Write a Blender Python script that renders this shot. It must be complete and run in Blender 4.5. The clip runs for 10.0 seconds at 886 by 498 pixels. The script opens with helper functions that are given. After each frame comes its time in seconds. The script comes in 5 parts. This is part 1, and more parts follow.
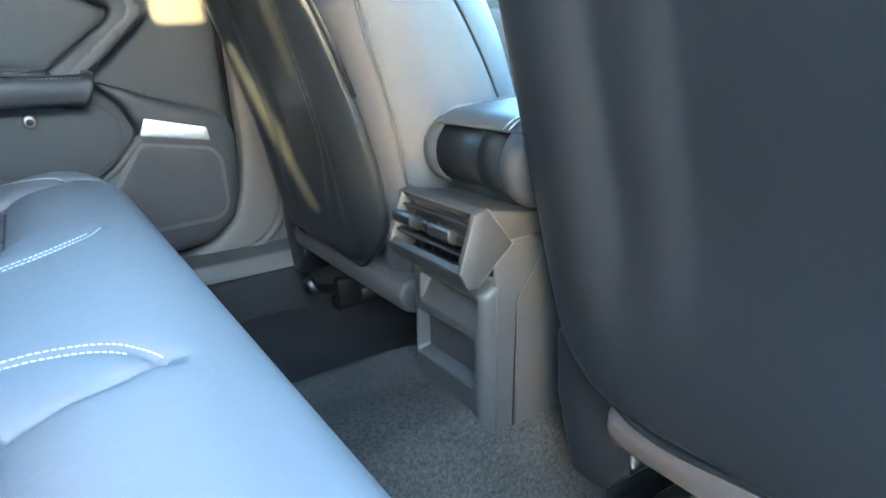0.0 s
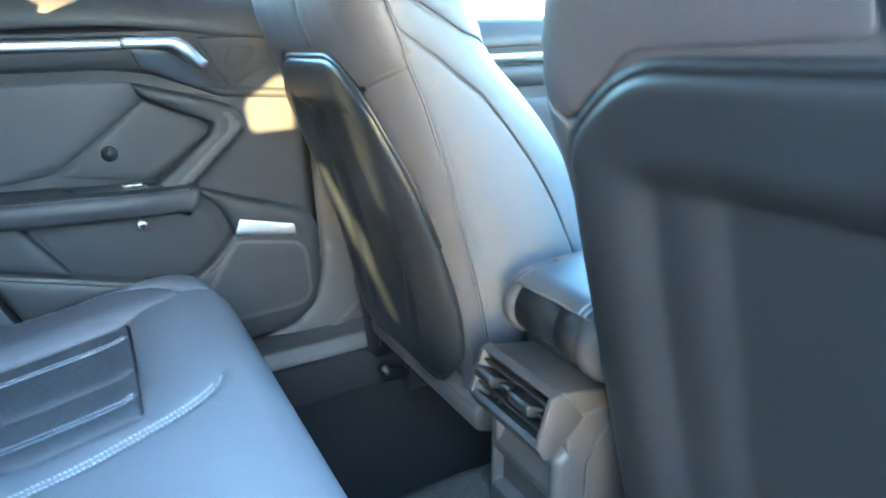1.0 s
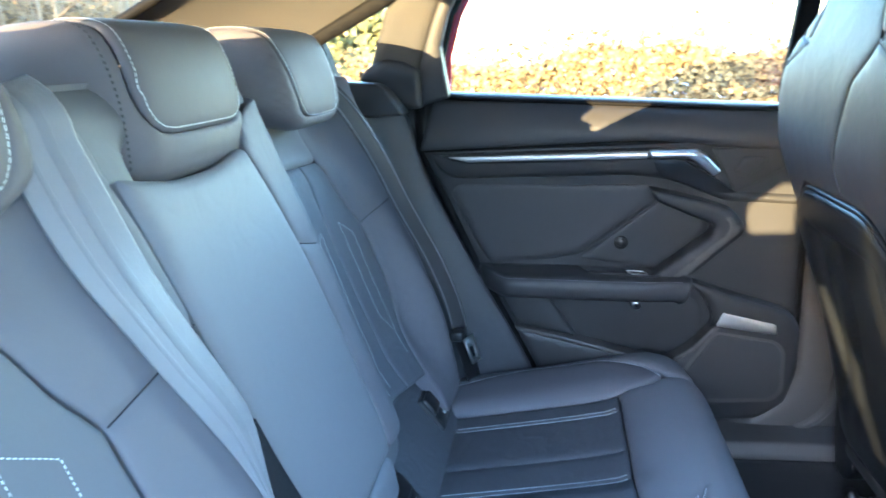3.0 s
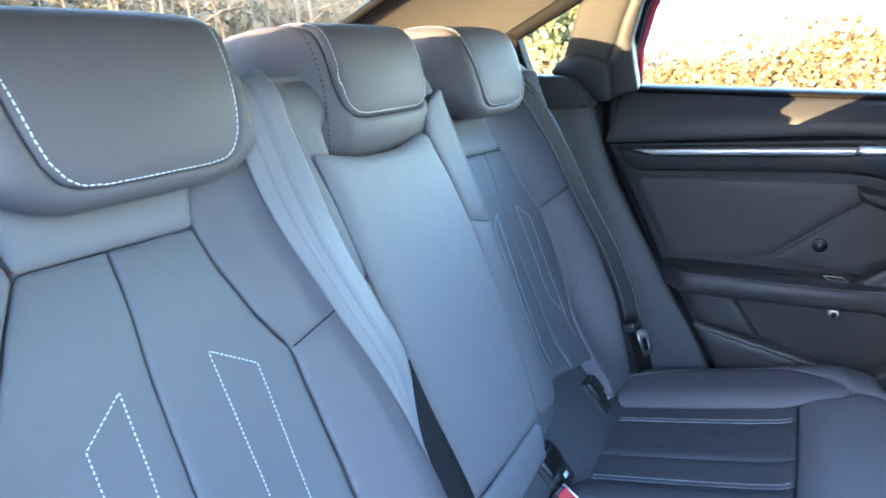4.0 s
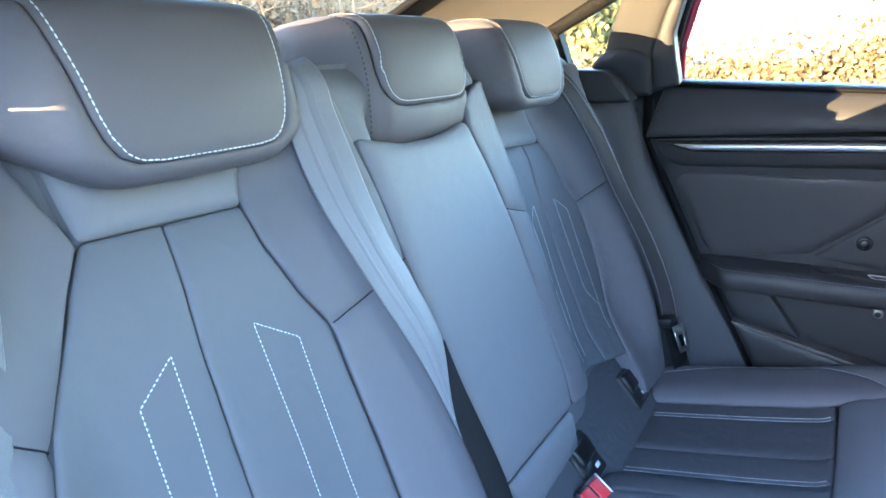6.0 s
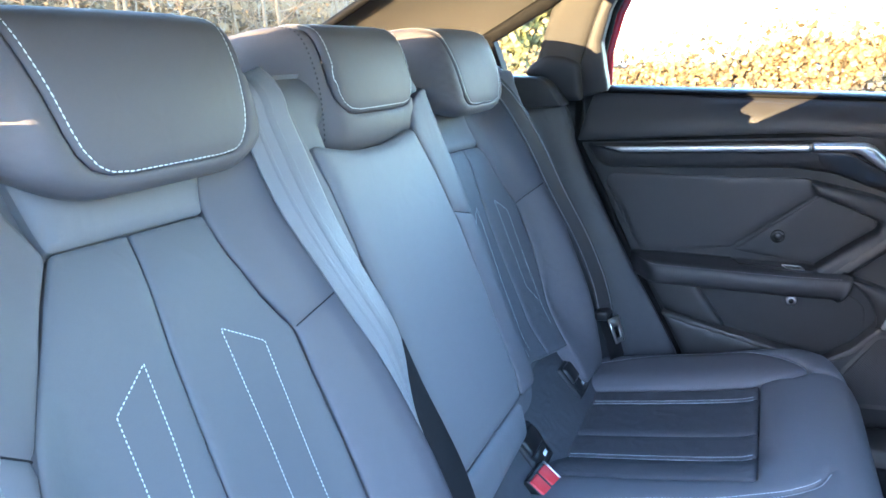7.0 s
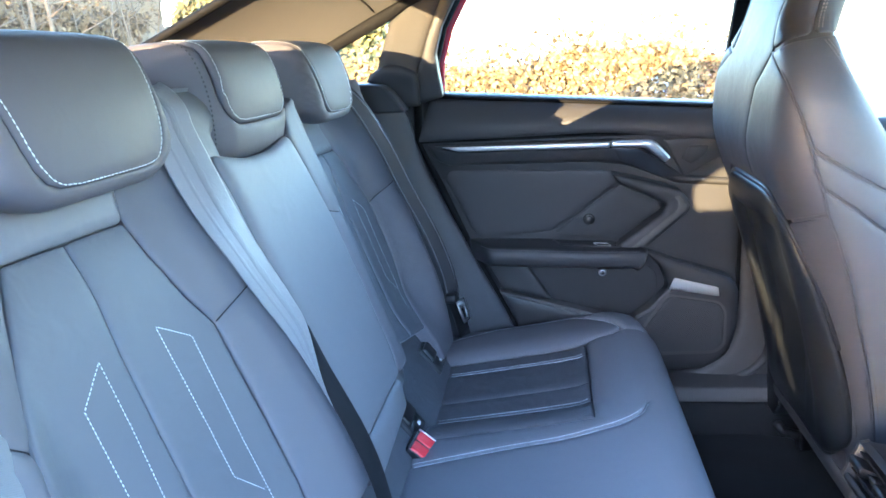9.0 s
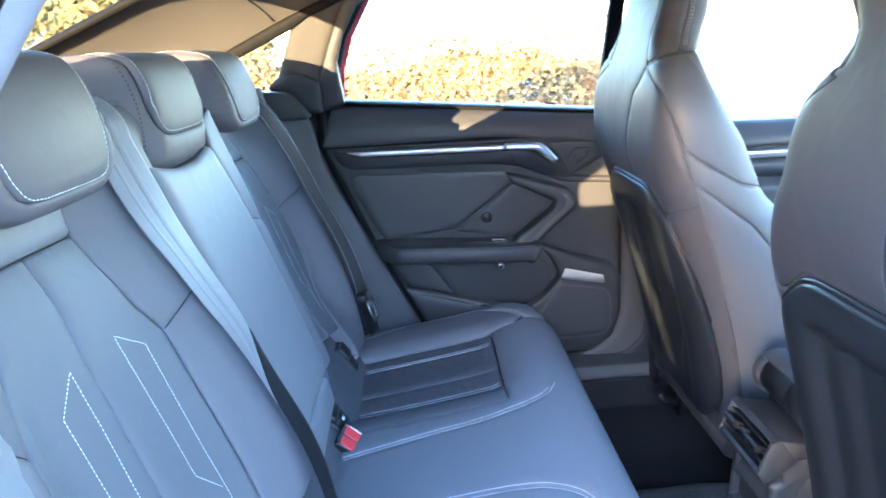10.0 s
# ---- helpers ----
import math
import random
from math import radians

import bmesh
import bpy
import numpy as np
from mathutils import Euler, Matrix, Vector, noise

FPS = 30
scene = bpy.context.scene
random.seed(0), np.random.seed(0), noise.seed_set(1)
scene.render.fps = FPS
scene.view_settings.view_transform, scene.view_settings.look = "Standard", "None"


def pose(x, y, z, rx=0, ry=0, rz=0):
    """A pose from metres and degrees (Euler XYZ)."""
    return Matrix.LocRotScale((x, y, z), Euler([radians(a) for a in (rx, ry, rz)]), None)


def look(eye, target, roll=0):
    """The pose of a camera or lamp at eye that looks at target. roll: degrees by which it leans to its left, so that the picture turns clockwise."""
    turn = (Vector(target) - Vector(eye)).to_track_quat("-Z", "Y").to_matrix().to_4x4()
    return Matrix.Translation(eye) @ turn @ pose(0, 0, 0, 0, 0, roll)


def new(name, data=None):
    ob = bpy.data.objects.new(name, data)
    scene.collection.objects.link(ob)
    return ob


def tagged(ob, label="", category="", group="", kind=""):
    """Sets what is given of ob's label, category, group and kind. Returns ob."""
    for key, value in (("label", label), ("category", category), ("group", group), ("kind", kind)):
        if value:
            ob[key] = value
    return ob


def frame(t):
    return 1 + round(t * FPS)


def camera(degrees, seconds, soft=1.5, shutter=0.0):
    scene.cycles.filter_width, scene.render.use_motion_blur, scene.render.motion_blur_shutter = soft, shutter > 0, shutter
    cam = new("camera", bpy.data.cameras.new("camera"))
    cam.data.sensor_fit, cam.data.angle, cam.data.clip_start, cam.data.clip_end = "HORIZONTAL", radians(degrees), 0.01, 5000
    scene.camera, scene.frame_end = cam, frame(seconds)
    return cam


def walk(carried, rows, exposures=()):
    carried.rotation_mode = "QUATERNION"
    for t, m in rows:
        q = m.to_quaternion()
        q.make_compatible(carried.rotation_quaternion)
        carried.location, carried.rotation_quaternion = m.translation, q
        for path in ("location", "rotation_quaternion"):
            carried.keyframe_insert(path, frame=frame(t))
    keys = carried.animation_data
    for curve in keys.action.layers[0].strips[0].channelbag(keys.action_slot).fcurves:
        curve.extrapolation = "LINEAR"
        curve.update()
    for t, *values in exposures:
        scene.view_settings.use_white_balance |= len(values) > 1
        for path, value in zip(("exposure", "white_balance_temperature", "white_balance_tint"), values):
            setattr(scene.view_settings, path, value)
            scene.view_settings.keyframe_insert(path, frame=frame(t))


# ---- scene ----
from mathutils.geometry import delaunay_2d_cdt

cam = camera(67.1, 10.0, soft=1.6, shutter=0.3)
PATH = [
    (0, (0.122, -0.59, 0.665), (1.107, 1.041, 0.056), -3.1),
    (0.5, (0.103, -0.632, 0.741), (1.054, 1.018, 0.13), -2.8),
    (1, (0.084, -0.597, 0.872), (0.943, 1.101, 0.256), -2.8),
    (1.5, (0.016, -0.579, 1.0), (0.731, 1.183, 0.38), -2.3),
    (2, (-0.055, -0.604, 1.049), (0.409, 1.245, 0.446), -2.6),
    (2.5, (-0.077, -0.634, 1.071), (0.024, 1.277, 0.491), -3.2),
    (3, (-0.025, -0.664, 1.084), (-0.368, 1.23, 0.541), -4.2),
    (3.2, (0.0, -0.681, 1.095), (-0.493, 1.18, 0.553), -4.2),
    (4.3, (0.062, -0.724, 1.065), (-0.951, 0.928, 0.571), -5.1),
    (4.5, (0.062, -0.727, 1.06), (-0.981, 0.906, 0.566), -5.0),
    (5, (0.071, -0.729, 1.057), (-1.013, 0.879, 0.567), -5.0),
    (5.2, (0.07, -0.73, 1.062), (-1.019, 0.872, 0.567), -4.8),
    (6.3, (0.068, -0.743, 1.065), (-0.914, 0.926, 0.566), -4.8),
    (6.5, (0.069, -0.749, 1.068), (-0.878, 0.94, 0.568), -4.9),
    (7, (0.061, -0.778, 1.073), (-0.787, 0.961, 0.567), -4.8),
    (7.5, (0.051, -0.825, 1.084), (-0.685, 0.962, 0.568), -4.7),
    (8, (0.041, -0.869, 1.094), (-0.556, 0.965, 0.566), -4.6),
    (8.5, (0.011, -0.895, 1.098), (-0.439, 0.978, 0.56), -4.4),
    (9, (0.007, -0.913, 1.098), (-0.312, 0.985, 0.551), -4.3),
    (9.5, (-0.015, -0.937, 1.103), (-0.209, 0.975, 0.547), -4.1),
    (10, (-0.056, -0.987, 1.119), (-0.014, 0.931, 0.553), -3.8),
]
walk(cam, [(t, look(eye, target, roll)) for t, eye, target, roll in PATH],
     [(0, 6.80, 5480, 2), (1, 6.86, 5140, 2), (2, 6.32, 5080, 8), (3, 5.97, 5130, 13), (4.5, 5.88, 5230, 21), (7, 5.88, 5150, 19), (9, 5.88, 5080, 19), (10, 6.03, 5030, 19)])

# ---- world and light ----
SUN = Vector((.36, 1.0, -.095)).normalized()
world = bpy.data.worlds.new("world")
scene.world = world
world.use_nodes = True
sky = world.node_tree.nodes.new("ShaderNodeTexSky")
sky.sky_type, sky.sun_disc = "NISHITA", False
sky.sun_elevation, sky.sun_rotation = math.asin(-SUN.z), math.atan2(-SUN.x, -SUN.y)
sky.air_density, sky.dust_density, sky.ozone_density = 1.0, 0.6, 1.5
back = world.node_tree.nodes["Background"]
back.inputs["Strength"].default_value = 0.15
world.node_tree.links.new(sky.outputs["Color"], back.inputs["Color"])
lamp = bpy.data.lights.new("sun", "SUN")
lamp.energy, lamp.angle, lamp.color = .92, radians(0.15), (1.0, .66, .25)
new("sun", lamp).matrix_world = look((0, 0, 0), SUN)


# ---- materials ----
def mat(name, color, rough=.5, metal=0.0, grain=0.0, grain_size=900, stain=.12, stain_size=6, bump=.12, coat=0.0, spread=0.0, sheen=0.0, shine=.5, fold=0.0):
    m = bpy.data.materials.new(name)
    m.use_nodes = True
    nt = m.node_tree
    b = nt.nodes["Principled BSDF"]
    b.inputs["Metallic"].default_value = metal
    b.inputs["Coat Weight"].default_value = coat
    b.inputs["Sheen Weight"].default_value = sheen
    b.inputs["Specular IOR Level"].default_value = shine
    link, make = nt.links.new, nt.nodes.new
    where = make("ShaderNodeTexCoord").outputs["Object"]
    big = make("ShaderNodeTexNoise")
    big.inputs["Scale"].default_value, big.inputs["Detail"].default_value = stain_size, 5
    link(where, big.inputs["Vector"])
    fine = make("ShaderNodeTexNoise")
    fine.inputs["Scale"].default_value, fine.inputs["Detail"].default_value = grain_size, 3
    link(where, fine.inputs["Vector"])
    both = make("ShaderNodeMath")
    both.operation = "MULTIPLY_ADD"
    link(big.outputs["Fac"], both.inputs[0])
    both.inputs[1].default_value = stain * 2
    both.inputs[2].default_value = 1 - stain
    small = make("ShaderNodeMath")
    small.operation = "MULTIPLY_ADD"
    link(fine.outputs["Fac"], small.inputs[0])
    small.inputs[1].default_value = grain * 2
    small.inputs[2].default_value = 1 - grain
    prod = make("ShaderNodeMath")
    prod.operation = "MULTIPLY"
    link(both.outputs[0], prod.inputs[0])
    link(small.outputs[0], prod.inputs[1])
    last = prod.outputs[0]
    if spread:
        isle = make("ShaderNodeNewGeometry").outputs["Random Per Island"]
        vary = make("ShaderNodeMapRange")
        vary.inputs["To Min"].default_value, vary.inputs["To Max"].default_value = 1 - spread, 1 + spread
        link(isle, vary.inputs["Value"])
        p2 = make("ShaderNodeMath")
        p2.operation = "MULTIPLY"
        link(last, p2.inputs[0])
        link(vary.outputs[0], p2.inputs[1])
        last = p2.outputs[0]
    mix = make("ShaderNodeMix")
    mix.data_type, mix.blend_type = "RGBA", "MULTIPLY"
    mix.inputs[0].default_value = 1
    mix.inputs[6].default_value = (*color, 1)
    link(last, mix.inputs[7])
    link(mix.outputs[2], b.inputs["Base Color"])
    ro = make("ShaderNodeMapRange")
    ro.inputs["To Min"].default_value, ro.inputs["To Max"].default_value = rough * .85, min(1, rough * 1.15)
    link(big.outputs["Fac"], ro.inputs["Value"])
    link(ro.outputs[0], b.inputs["Roughness"])
    if bump:
        bp = make("ShaderNodeBump")
        bp.inputs["Strength"].default_value, bp.inputs["Distance"].default_value = bump, .0006
        link(fine.outputs["Fac"], bp.inputs["Height"])
        link(bp.outputs[0], b.inputs["Normal"])
        if fold:
            soft = make("ShaderNodeTexNoise")
            soft.inputs["Scale"].default_value, soft.inputs["Detail"].default_value, soft.inputs["Distortion"].default_value = 22, 2, .8
            link(where, soft.inputs["Vector"])
            f2 = make("ShaderNodeBump")
            f2.inputs["Strength"].default_value, f2.inputs["Distance"].default_value = fold, .004
            link(soft.outputs["Fac"], f2.inputs["Height"])
            link(f2.outputs[0], bp.inputs["Normal"])
    return m


LEATHER = mat("leather", (.132, .133, .146), .58, grain=.10, grain_size=1400, stain=.07, bump=.18, fold=.25, shine=.32)
LEATHER_DARK = mat("leather_insert", (.105, .106, .117), .58, grain=.10, grain_size=1400, stain=.07, bump=.18, fold=.5, shine=.32)
LEATHER_WARM = mat("leather_side", (.112, .108, .120), .60, grain=.10, grain_size=1400, stain=.07, bump=.18, fold=.25, shine=.32)
# Leather in darker copies: shade on front seats and side bolsters put into colour.
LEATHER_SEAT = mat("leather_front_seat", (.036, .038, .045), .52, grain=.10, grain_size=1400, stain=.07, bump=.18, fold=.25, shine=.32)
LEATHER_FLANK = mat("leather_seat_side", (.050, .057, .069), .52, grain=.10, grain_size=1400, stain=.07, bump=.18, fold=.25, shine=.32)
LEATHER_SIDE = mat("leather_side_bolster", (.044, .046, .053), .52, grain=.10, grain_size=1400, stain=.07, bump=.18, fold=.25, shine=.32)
CONSOLE = mat("console_plastic", (.034, .032, .031), .52, grain=.12, grain_size=1100, stain=.08, bump=.3, shine=.36)
COVER = mat("smooth_cover", (.060, .055, .054), .5, grain=.1, stain=.06, bump=.2)
LEATHER_HEAD = mat("leather_headrest", (.099, .092, .100), .58, grain=.10, grain_size=1400, stain=.07, bump=.18, fold=.2, shine=.32)
THREAD = mat("thread", (.62, .64, .66), .7, grain=.2, bump=0)
PLASTIC = mat("grained_plastic", (.0227, .0227, .0244), .5, grain=.12, grain_size=1100, stain=.08, bump=.3, shine=.36)
DOOR_SOFT = mat("soft_door_trim", (.0294, .0286, .0311), .5, grain=.12, grain_size=1300, stain=.07, bump=.22, shine=.36)
PALE_TRIM = mat("pale_trim", (.20, .195, .21), .6, grain=.1, stain=.06, bump=.2)
PLASTIC_GREY = mat("grey_plastic", (.060, .056, .054), .55, grain=.12, grain_size=1100, stain=.08, bump=.3, shine=.36)
SHELL = mat("seat_shell_plastic", (.0105, .0125, .0155), .36, grain=.1, grain_size=1500, stain=.1, bump=.22, shine=.26)
BLACK = mat("black_plastic", (.009, .009, .010), .35, stain=.1, bump=.05)
RUBBER = mat("rubber", (.005, .005, .0055), .65, bump=.05, shine=.06)
ALU = mat("brushed_aluminium", (.60, .60, .60), .42, metal=1, grain=.06, stain=.05, bump=.05)
CHROME = mat("satin_chrome", (.85, .85, .85), .30, metal=1, stain=.03, bump=0)
CARPET = mat("carpet", (.030, .028, .026), .95, grain=1.0, grain_size=260, stain=.4, stain_size=14, bump=1.0, shine=.1)
HEADLINER = mat("headliner_cloth", (.030, .029, .027), .95, grain=.12, grain_size=800, stain=.05, bump=.25, sheen=.05)
# One belt webbing in copies: WEB holds its sky sheen, these two its shade.
WEB_SHADED = mat("shaded_webbing", (.010, .010, .012), .62, grain=.2, grain_size=1500, stain=.1, bump=.3, shine=.12)
WEB_DIM = mat("dim_webbing", (.030, .029, .032), .45, grain=.2, grain_size=1500, stain=.1, bump=.3)
# Leather darkened to hold the shade of the bench's crevices.
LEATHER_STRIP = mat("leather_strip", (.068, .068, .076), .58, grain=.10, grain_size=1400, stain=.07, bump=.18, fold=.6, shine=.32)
WEB_BAND = mat("belt_band", (.130, .130, .143), .42, grain=.2, grain_size=1500, stain=.1, bump=.3, sheen=.15)
WEB = mat("belt_webbing", (.15, .15, .163), .42, grain=.2, grain_size=1500, stain=.1, bump=.3, sheen=.15)
SEAM = mat("dark_seam", (.018, .018, .021), .8, bump=.05, shine=.1)
RED = mat("red_plastic", (.62, .03, .035), .35, stain=.05, bump=0)
PAINT = mat("red_car_paint", (.38, .012, .016), .25, coat=1, stain=.03, bump=0)
GLOSS = mat("gloss_black", (.006, .006, .007), .3, coat=.1, stain=.05, bump=0)
ASPHALT = mat("pale_gravel", (.265, .275, .29), .9, grain=.4, grain_size=90, stain=.3, stain_size=.6, bump=.8)
LEAF = mat("beech_leaf", (.165, .108, .045), .9, stain=.4, stain_size=3, spread=.75, bump=.1, shine=.1)
LEAF_G = mat("green_leaf", (.10, .090, .022), .7, stain=.25, stain_size=3, spread=.5, bump=.1)
TREE = mat("tree_bark", (.15, .105, .06), .85, grain=.3, grain_size=60, stain=.3, bump=.5)
TWIG = mat("twig_bark", (.055, .045, .036), .85, grain=.3, grain_size=60, stain=.3, bump=.5)
BIRCH = mat("birch_bark", (.21, .165, .115), .8, grain=.35, grain_size=14, stain=.3, bump=.4)
DRY = mat("dry_undergrowth", (.18, .118, .055), .8, stain=.3, stain_size=1, spread=.6, bump=.1)
EARTH = mat("leaf_litter", (.10, .07, .045), .95, grain=.5, grain_size=25, stain=.4, stain_size=1.2, bump=.8)
MIRROR = mat("mirror_glass", (.9, .9, .9), .02, metal=1, stain=0, bump=0)


def weave(m, scale, strength):
    """Diagonal ribs in the relief of a woven or pressed surface."""
    nt = m.node_tree
    w = nt.nodes.new("ShaderNodeTexWave")
    w.wave_type, w.bands_direction = "BANDS", "DIAGONAL"
    w.inputs["Scale"].default_value, w.inputs["Distortion"].default_value = scale, .4
    nt.links.new(nt.nodes["Texture Coordinate"].outputs["Object"], w.inputs["Vector"])
    b = nt.nodes.new("ShaderNodeBump")
    b.inputs["Strength"].default_value, b.inputs["Distance"].default_value = strength, .0006
    nt.links.new(w.outputs["Fac"], b.inputs["Height"])
    nt.links.new(b.outputs[0], nt.nodes["Principled BSDF"].inputs["Normal"])


weave(WEB, 620, .35)
weave(WEB_BAND, 620, .35)
GRILLE = mat("speaker_grille", (.030, .030, .032), .6, stain=.08, bump=.3)
weave(GRILLE, 130, 1.0)

GLASS = bpy.data.materials.new("window_glass")
GLASS.use_nodes = True
nt = GLASS.node_tree
nt.nodes.remove(nt.nodes["Principled BSDF"])
clear, shine, fres, blend, soften = (nt.nodes.new("ShaderNode" + k) for k in ("BsdfTransparent", "BsdfGlossy", "LayerWeight", "MixShader", "Math"))
clear.inputs[0].default_value = (.90, .93, .92, 1)
shine.inputs["Roughness"].default_value = .01
soften.operation = "POWER"
soften.inputs[1].default_value = 4.0
nt.links.new(fres.outputs["Facing"], soften.inputs[0])
nt.links.new(soften.outputs[0], blend.inputs[0])
nt.links.new(clear.outputs[0], blend.inputs[1])
nt.links.new(shine.outputs[0], blend.inputs[2])
nt.links.new(blend.outputs[0], nt.nodes["Material Output"].inputs[0])


REAR_GLASS = GLASS.copy()
REAR_GLASS.name = "tinted_rear_glass"
for node in REAR_GLASS.node_tree.nodes:
    if node.type == "BSDF_TRANSPARENT":
        node.inputs[0].default_value = (.60, .58, .52, 1)
    if node.type == "MATH":
        node.inputs[1].default_value = 7.0

# ---- building kit ----
def thing(name, label, category, at=(0, 0, 0), group="", kind=""):
    ob = new(name)
    ob.location = at
    ob.empty_display_size = .05
    return tagged(ob, label, category, group, kind)


def part(name, mesh, material, parent, label=""):
    if isinstance(mesh, bmesh.types.BMesh):
        me = bpy.data.meshes.new(name)
        mesh.to_mesh(me)
        mesh.free()
        mesh = me
    mesh.materials.append(material)
    mesh.shade_smooth()
    ob = new(name, mesh)
    if parent is not None:
        ob.parent = parent
        up = Vector(parent.location)
        p = parent.parent
        while p is not None:
            up += Vector(p.location)
            p = p.parent
        mesh.transform(Matrix.Translation(-up))
    if label:
        ob["label"] = label
    return ob


def sharp(ob, degrees=32):
    ob.data.set_sharp_from_angle(angle=radians(degrees))
    return ob


def rounded(pts, cut, closed=True, steps=5):
    """A polygon with its corners drawn round."""
    p = [np.array(q, float) for q in pts]
    out, n = [], len(p)
    for i, c in enumerate(p):
        if not closed and i in (0, n - 1):
            out.append(c)
            continue
        a, b = p[i - 1] - c, p[(i + 1) % n] - c
        la, lb = np.linalg.norm(a), np.linalg.norm(b)
        k = min(cut, .48 * la, .48 * lb)
        s, e = c + a / la * k, c + b / lb * k
        out += [(1 - t) ** 2 * s + 2 * t * (1 - t) * c + t * t * e for t in np.linspace(0, 1, steps)]
    return np.array(out)


def spaced(pts, h, closed=True):
    """The same line with points about h apart."""
    pts = np.array(pts, float)
    if closed:
        pts = np.vstack([pts, pts[:1]])
    out = []
    for a, b in zip(pts[:-1], pts[1:]):
        n = max(1, int(round(np.linalg.norm(b - a) / h)))
        out += [a + (b - a) * k / n for k in range(n)]
    if not closed:
        out.append(pts[-1])
    return np.array(out)


def rim_distance(q, ring):
    """Distance of points q to a closed ring, and whether they lie inside it."""
    a, b = ring, np.roll(ring, -1, 0)
    best, inside = np.full(len(q), 9.0), np.zeros(len(q), bool)
    for s, e in zip(a, b):
        d = e - s
        l = d @ d
        if l < 1e-14:
            continue
        t = np.clip(((q - s) @ d) / l, 0, 1)
        best = np.minimum(best, np.linalg.norm(q - s - t[:, None] * d, axis=1))
        hit = (s[1] > q[:, 1]) != (e[1] > q[:, 1])
        if abs(d[1]) > 1e-12:
            inside ^= hit & (q[:, 0] < (q[:, 1] - s[1]) / d[1] * d[0] + s[0])
    return best, inside


def facing(F, u, v, sign):
    e = 1e-4
    n = np.cross((F(u + e, v) - F(u - e, v)), (F(u, v + e) - F(u, v - e))) * sign
    return n / np.maximum(np.linalg.norm(n, axis=-1, keepdims=True), 1e-12)


class Panel:
    """A piece of leather or trim: an outline on the surface F, swelling from its seam, with a turned-down edge."""

    def __init__(self, F, ring, sign=1, puff=.006, r=.014, h=.012, depth=.012, off=0.0, grooves=(), deep=.004, broad=.005):
        self.F, self.sign, self.puff, self.r, self.h, self.depth, self.off = F, sign, puff, r, h, depth, off
        self.ring = spaced(ring, h)
        self.grooves, self.deep, self.broad = [spaced(g, h * .6, closed=False) for g in grooves], deep, broad

    def rise(self, q):
        d, _ = rim_distance(q, self.ring)
        up = self.off + self.puff * np.sqrt(1 - (1 - np.clip(d / self.r, 0, 1)) ** 2)
        for g in self.grooves:
            d = np.full(len(q), 9.0)
            for a, b in zip(g[:-1], g[1:]):
                e = b - a
                t = np.clip(((q - a) @ e) / max(e @ e, 1e-12), 0, 1)
                d = np.minimum(d, np.linalg.norm(q - a - t[:, None] * e, axis=1))
            up = up - self.deep * (.55 * np.exp(-(d / self.broad) ** 2) + .45 * np.exp(-(d / (self.broad * 3)) ** 2))
        return up

    def place(self, q, lift=0.0):
        q = np.asarray(q, float)
        n = facing(self.F, q[:, 0], q[:, 1], self.sign)
        return self.F(q[:, 0], q[:, 1]) + n * (self.rise(q) + lift)[:, None], n

    def mesh(self, name):
        ring, h = self.ring, self.h
        nb = len(ring)
        d = np.roll(ring, -1, 0) - np.roll(ring, 1, 0)
        nrm = np.stack([-d[:, 1], d[:, 0]], -1) / np.maximum(np.linalg.norm(d, axis=1), 1e-9)[:, None]
        area = np.sum(ring[:, 0] * np.roll(ring[:, 1], -1) - ring[:, 1] * np.roll(ring[:, 0], -1))
        nrm *= 1 if area > 0 else -1
        inner = []
        for k in (.12, .4):
            e = self.r * k
            q = ring + nrm * e
            dist, ins = rim_distance(q, ring)
            inner.append(q[ins & (dist > .93 * e)])
        lo, hi = ring.min(0), ring.max(0)
        gx, gy = np.meshgrid(np.arange(lo[0] + h / 2, hi[0], h), np.arange(lo[1] + h / 2, hi[1], h))
        gx[1::2] += h / 2
        g = np.stack([gx.ravel(), gy.ravel()], -1)
        dist, ins = rim_distance(g, ring)
        keep = ins & (dist > max(.62 * self.r, .45 * h))
        for line in self.grooves:
            e = np.gradient(line, axis=0)
            w = np.stack([-e[:, 1], e[:, 0]], -1) / np.maximum(np.linalg.norm(e, axis=1), 1e-9)[:, None]
            near = np.min(np.linalg.norm(g[:, None] - line[None], axis=2), axis=1)
            keep &= near > self.broad * 2.6
            for k in (0, -.7, .7, -1.8, 1.8):
                q = line + w * self.broad * k
                dist, ins = rim_distance(q, ring)
                inner.append(q[ins & (dist > .3 * self.r)])
        inner.append(g[keep])
        pts = np.vstack([ring] + inner)
        vs, _, fs, *_ = delaunay_2d_cdt([Vector(p) for p in pts], [], [list(range(nb))], 1, 1e-6)
        uv = np.array([(p.x, p.y) for p in vs])
        co, n = self.place(uv)
        base = self.F(ring[:, 0], ring[:, 1]) + facing(self.F, ring[:, 0], ring[:, 1], self.sign) * (self.off - self.depth)
        top = self.F(ring[:, 0], ring[:, 1]) + facing(self.F, ring[:, 0], ring[:, 1], self.sign) * self.off
        verts = [tuple(p) for p in co] + [tuple(p) for p in top] + [tuple(p) for p in base]
        faces = []
        for f in fs:
            a, b, c = (co[i] for i in f[:3])
            good = np.cross(b - a, c - a) @ n[f[0]] > 0
            faces.append(tuple(f) if good else tuple(reversed(f)))
        m = len(co)
        turn = (area > 0) == (self.sign > 0)
        for i in range(nb):
            j = (i + 1) % nb
            q = (m + i, m + nb + i, m + nb + j, m + j)
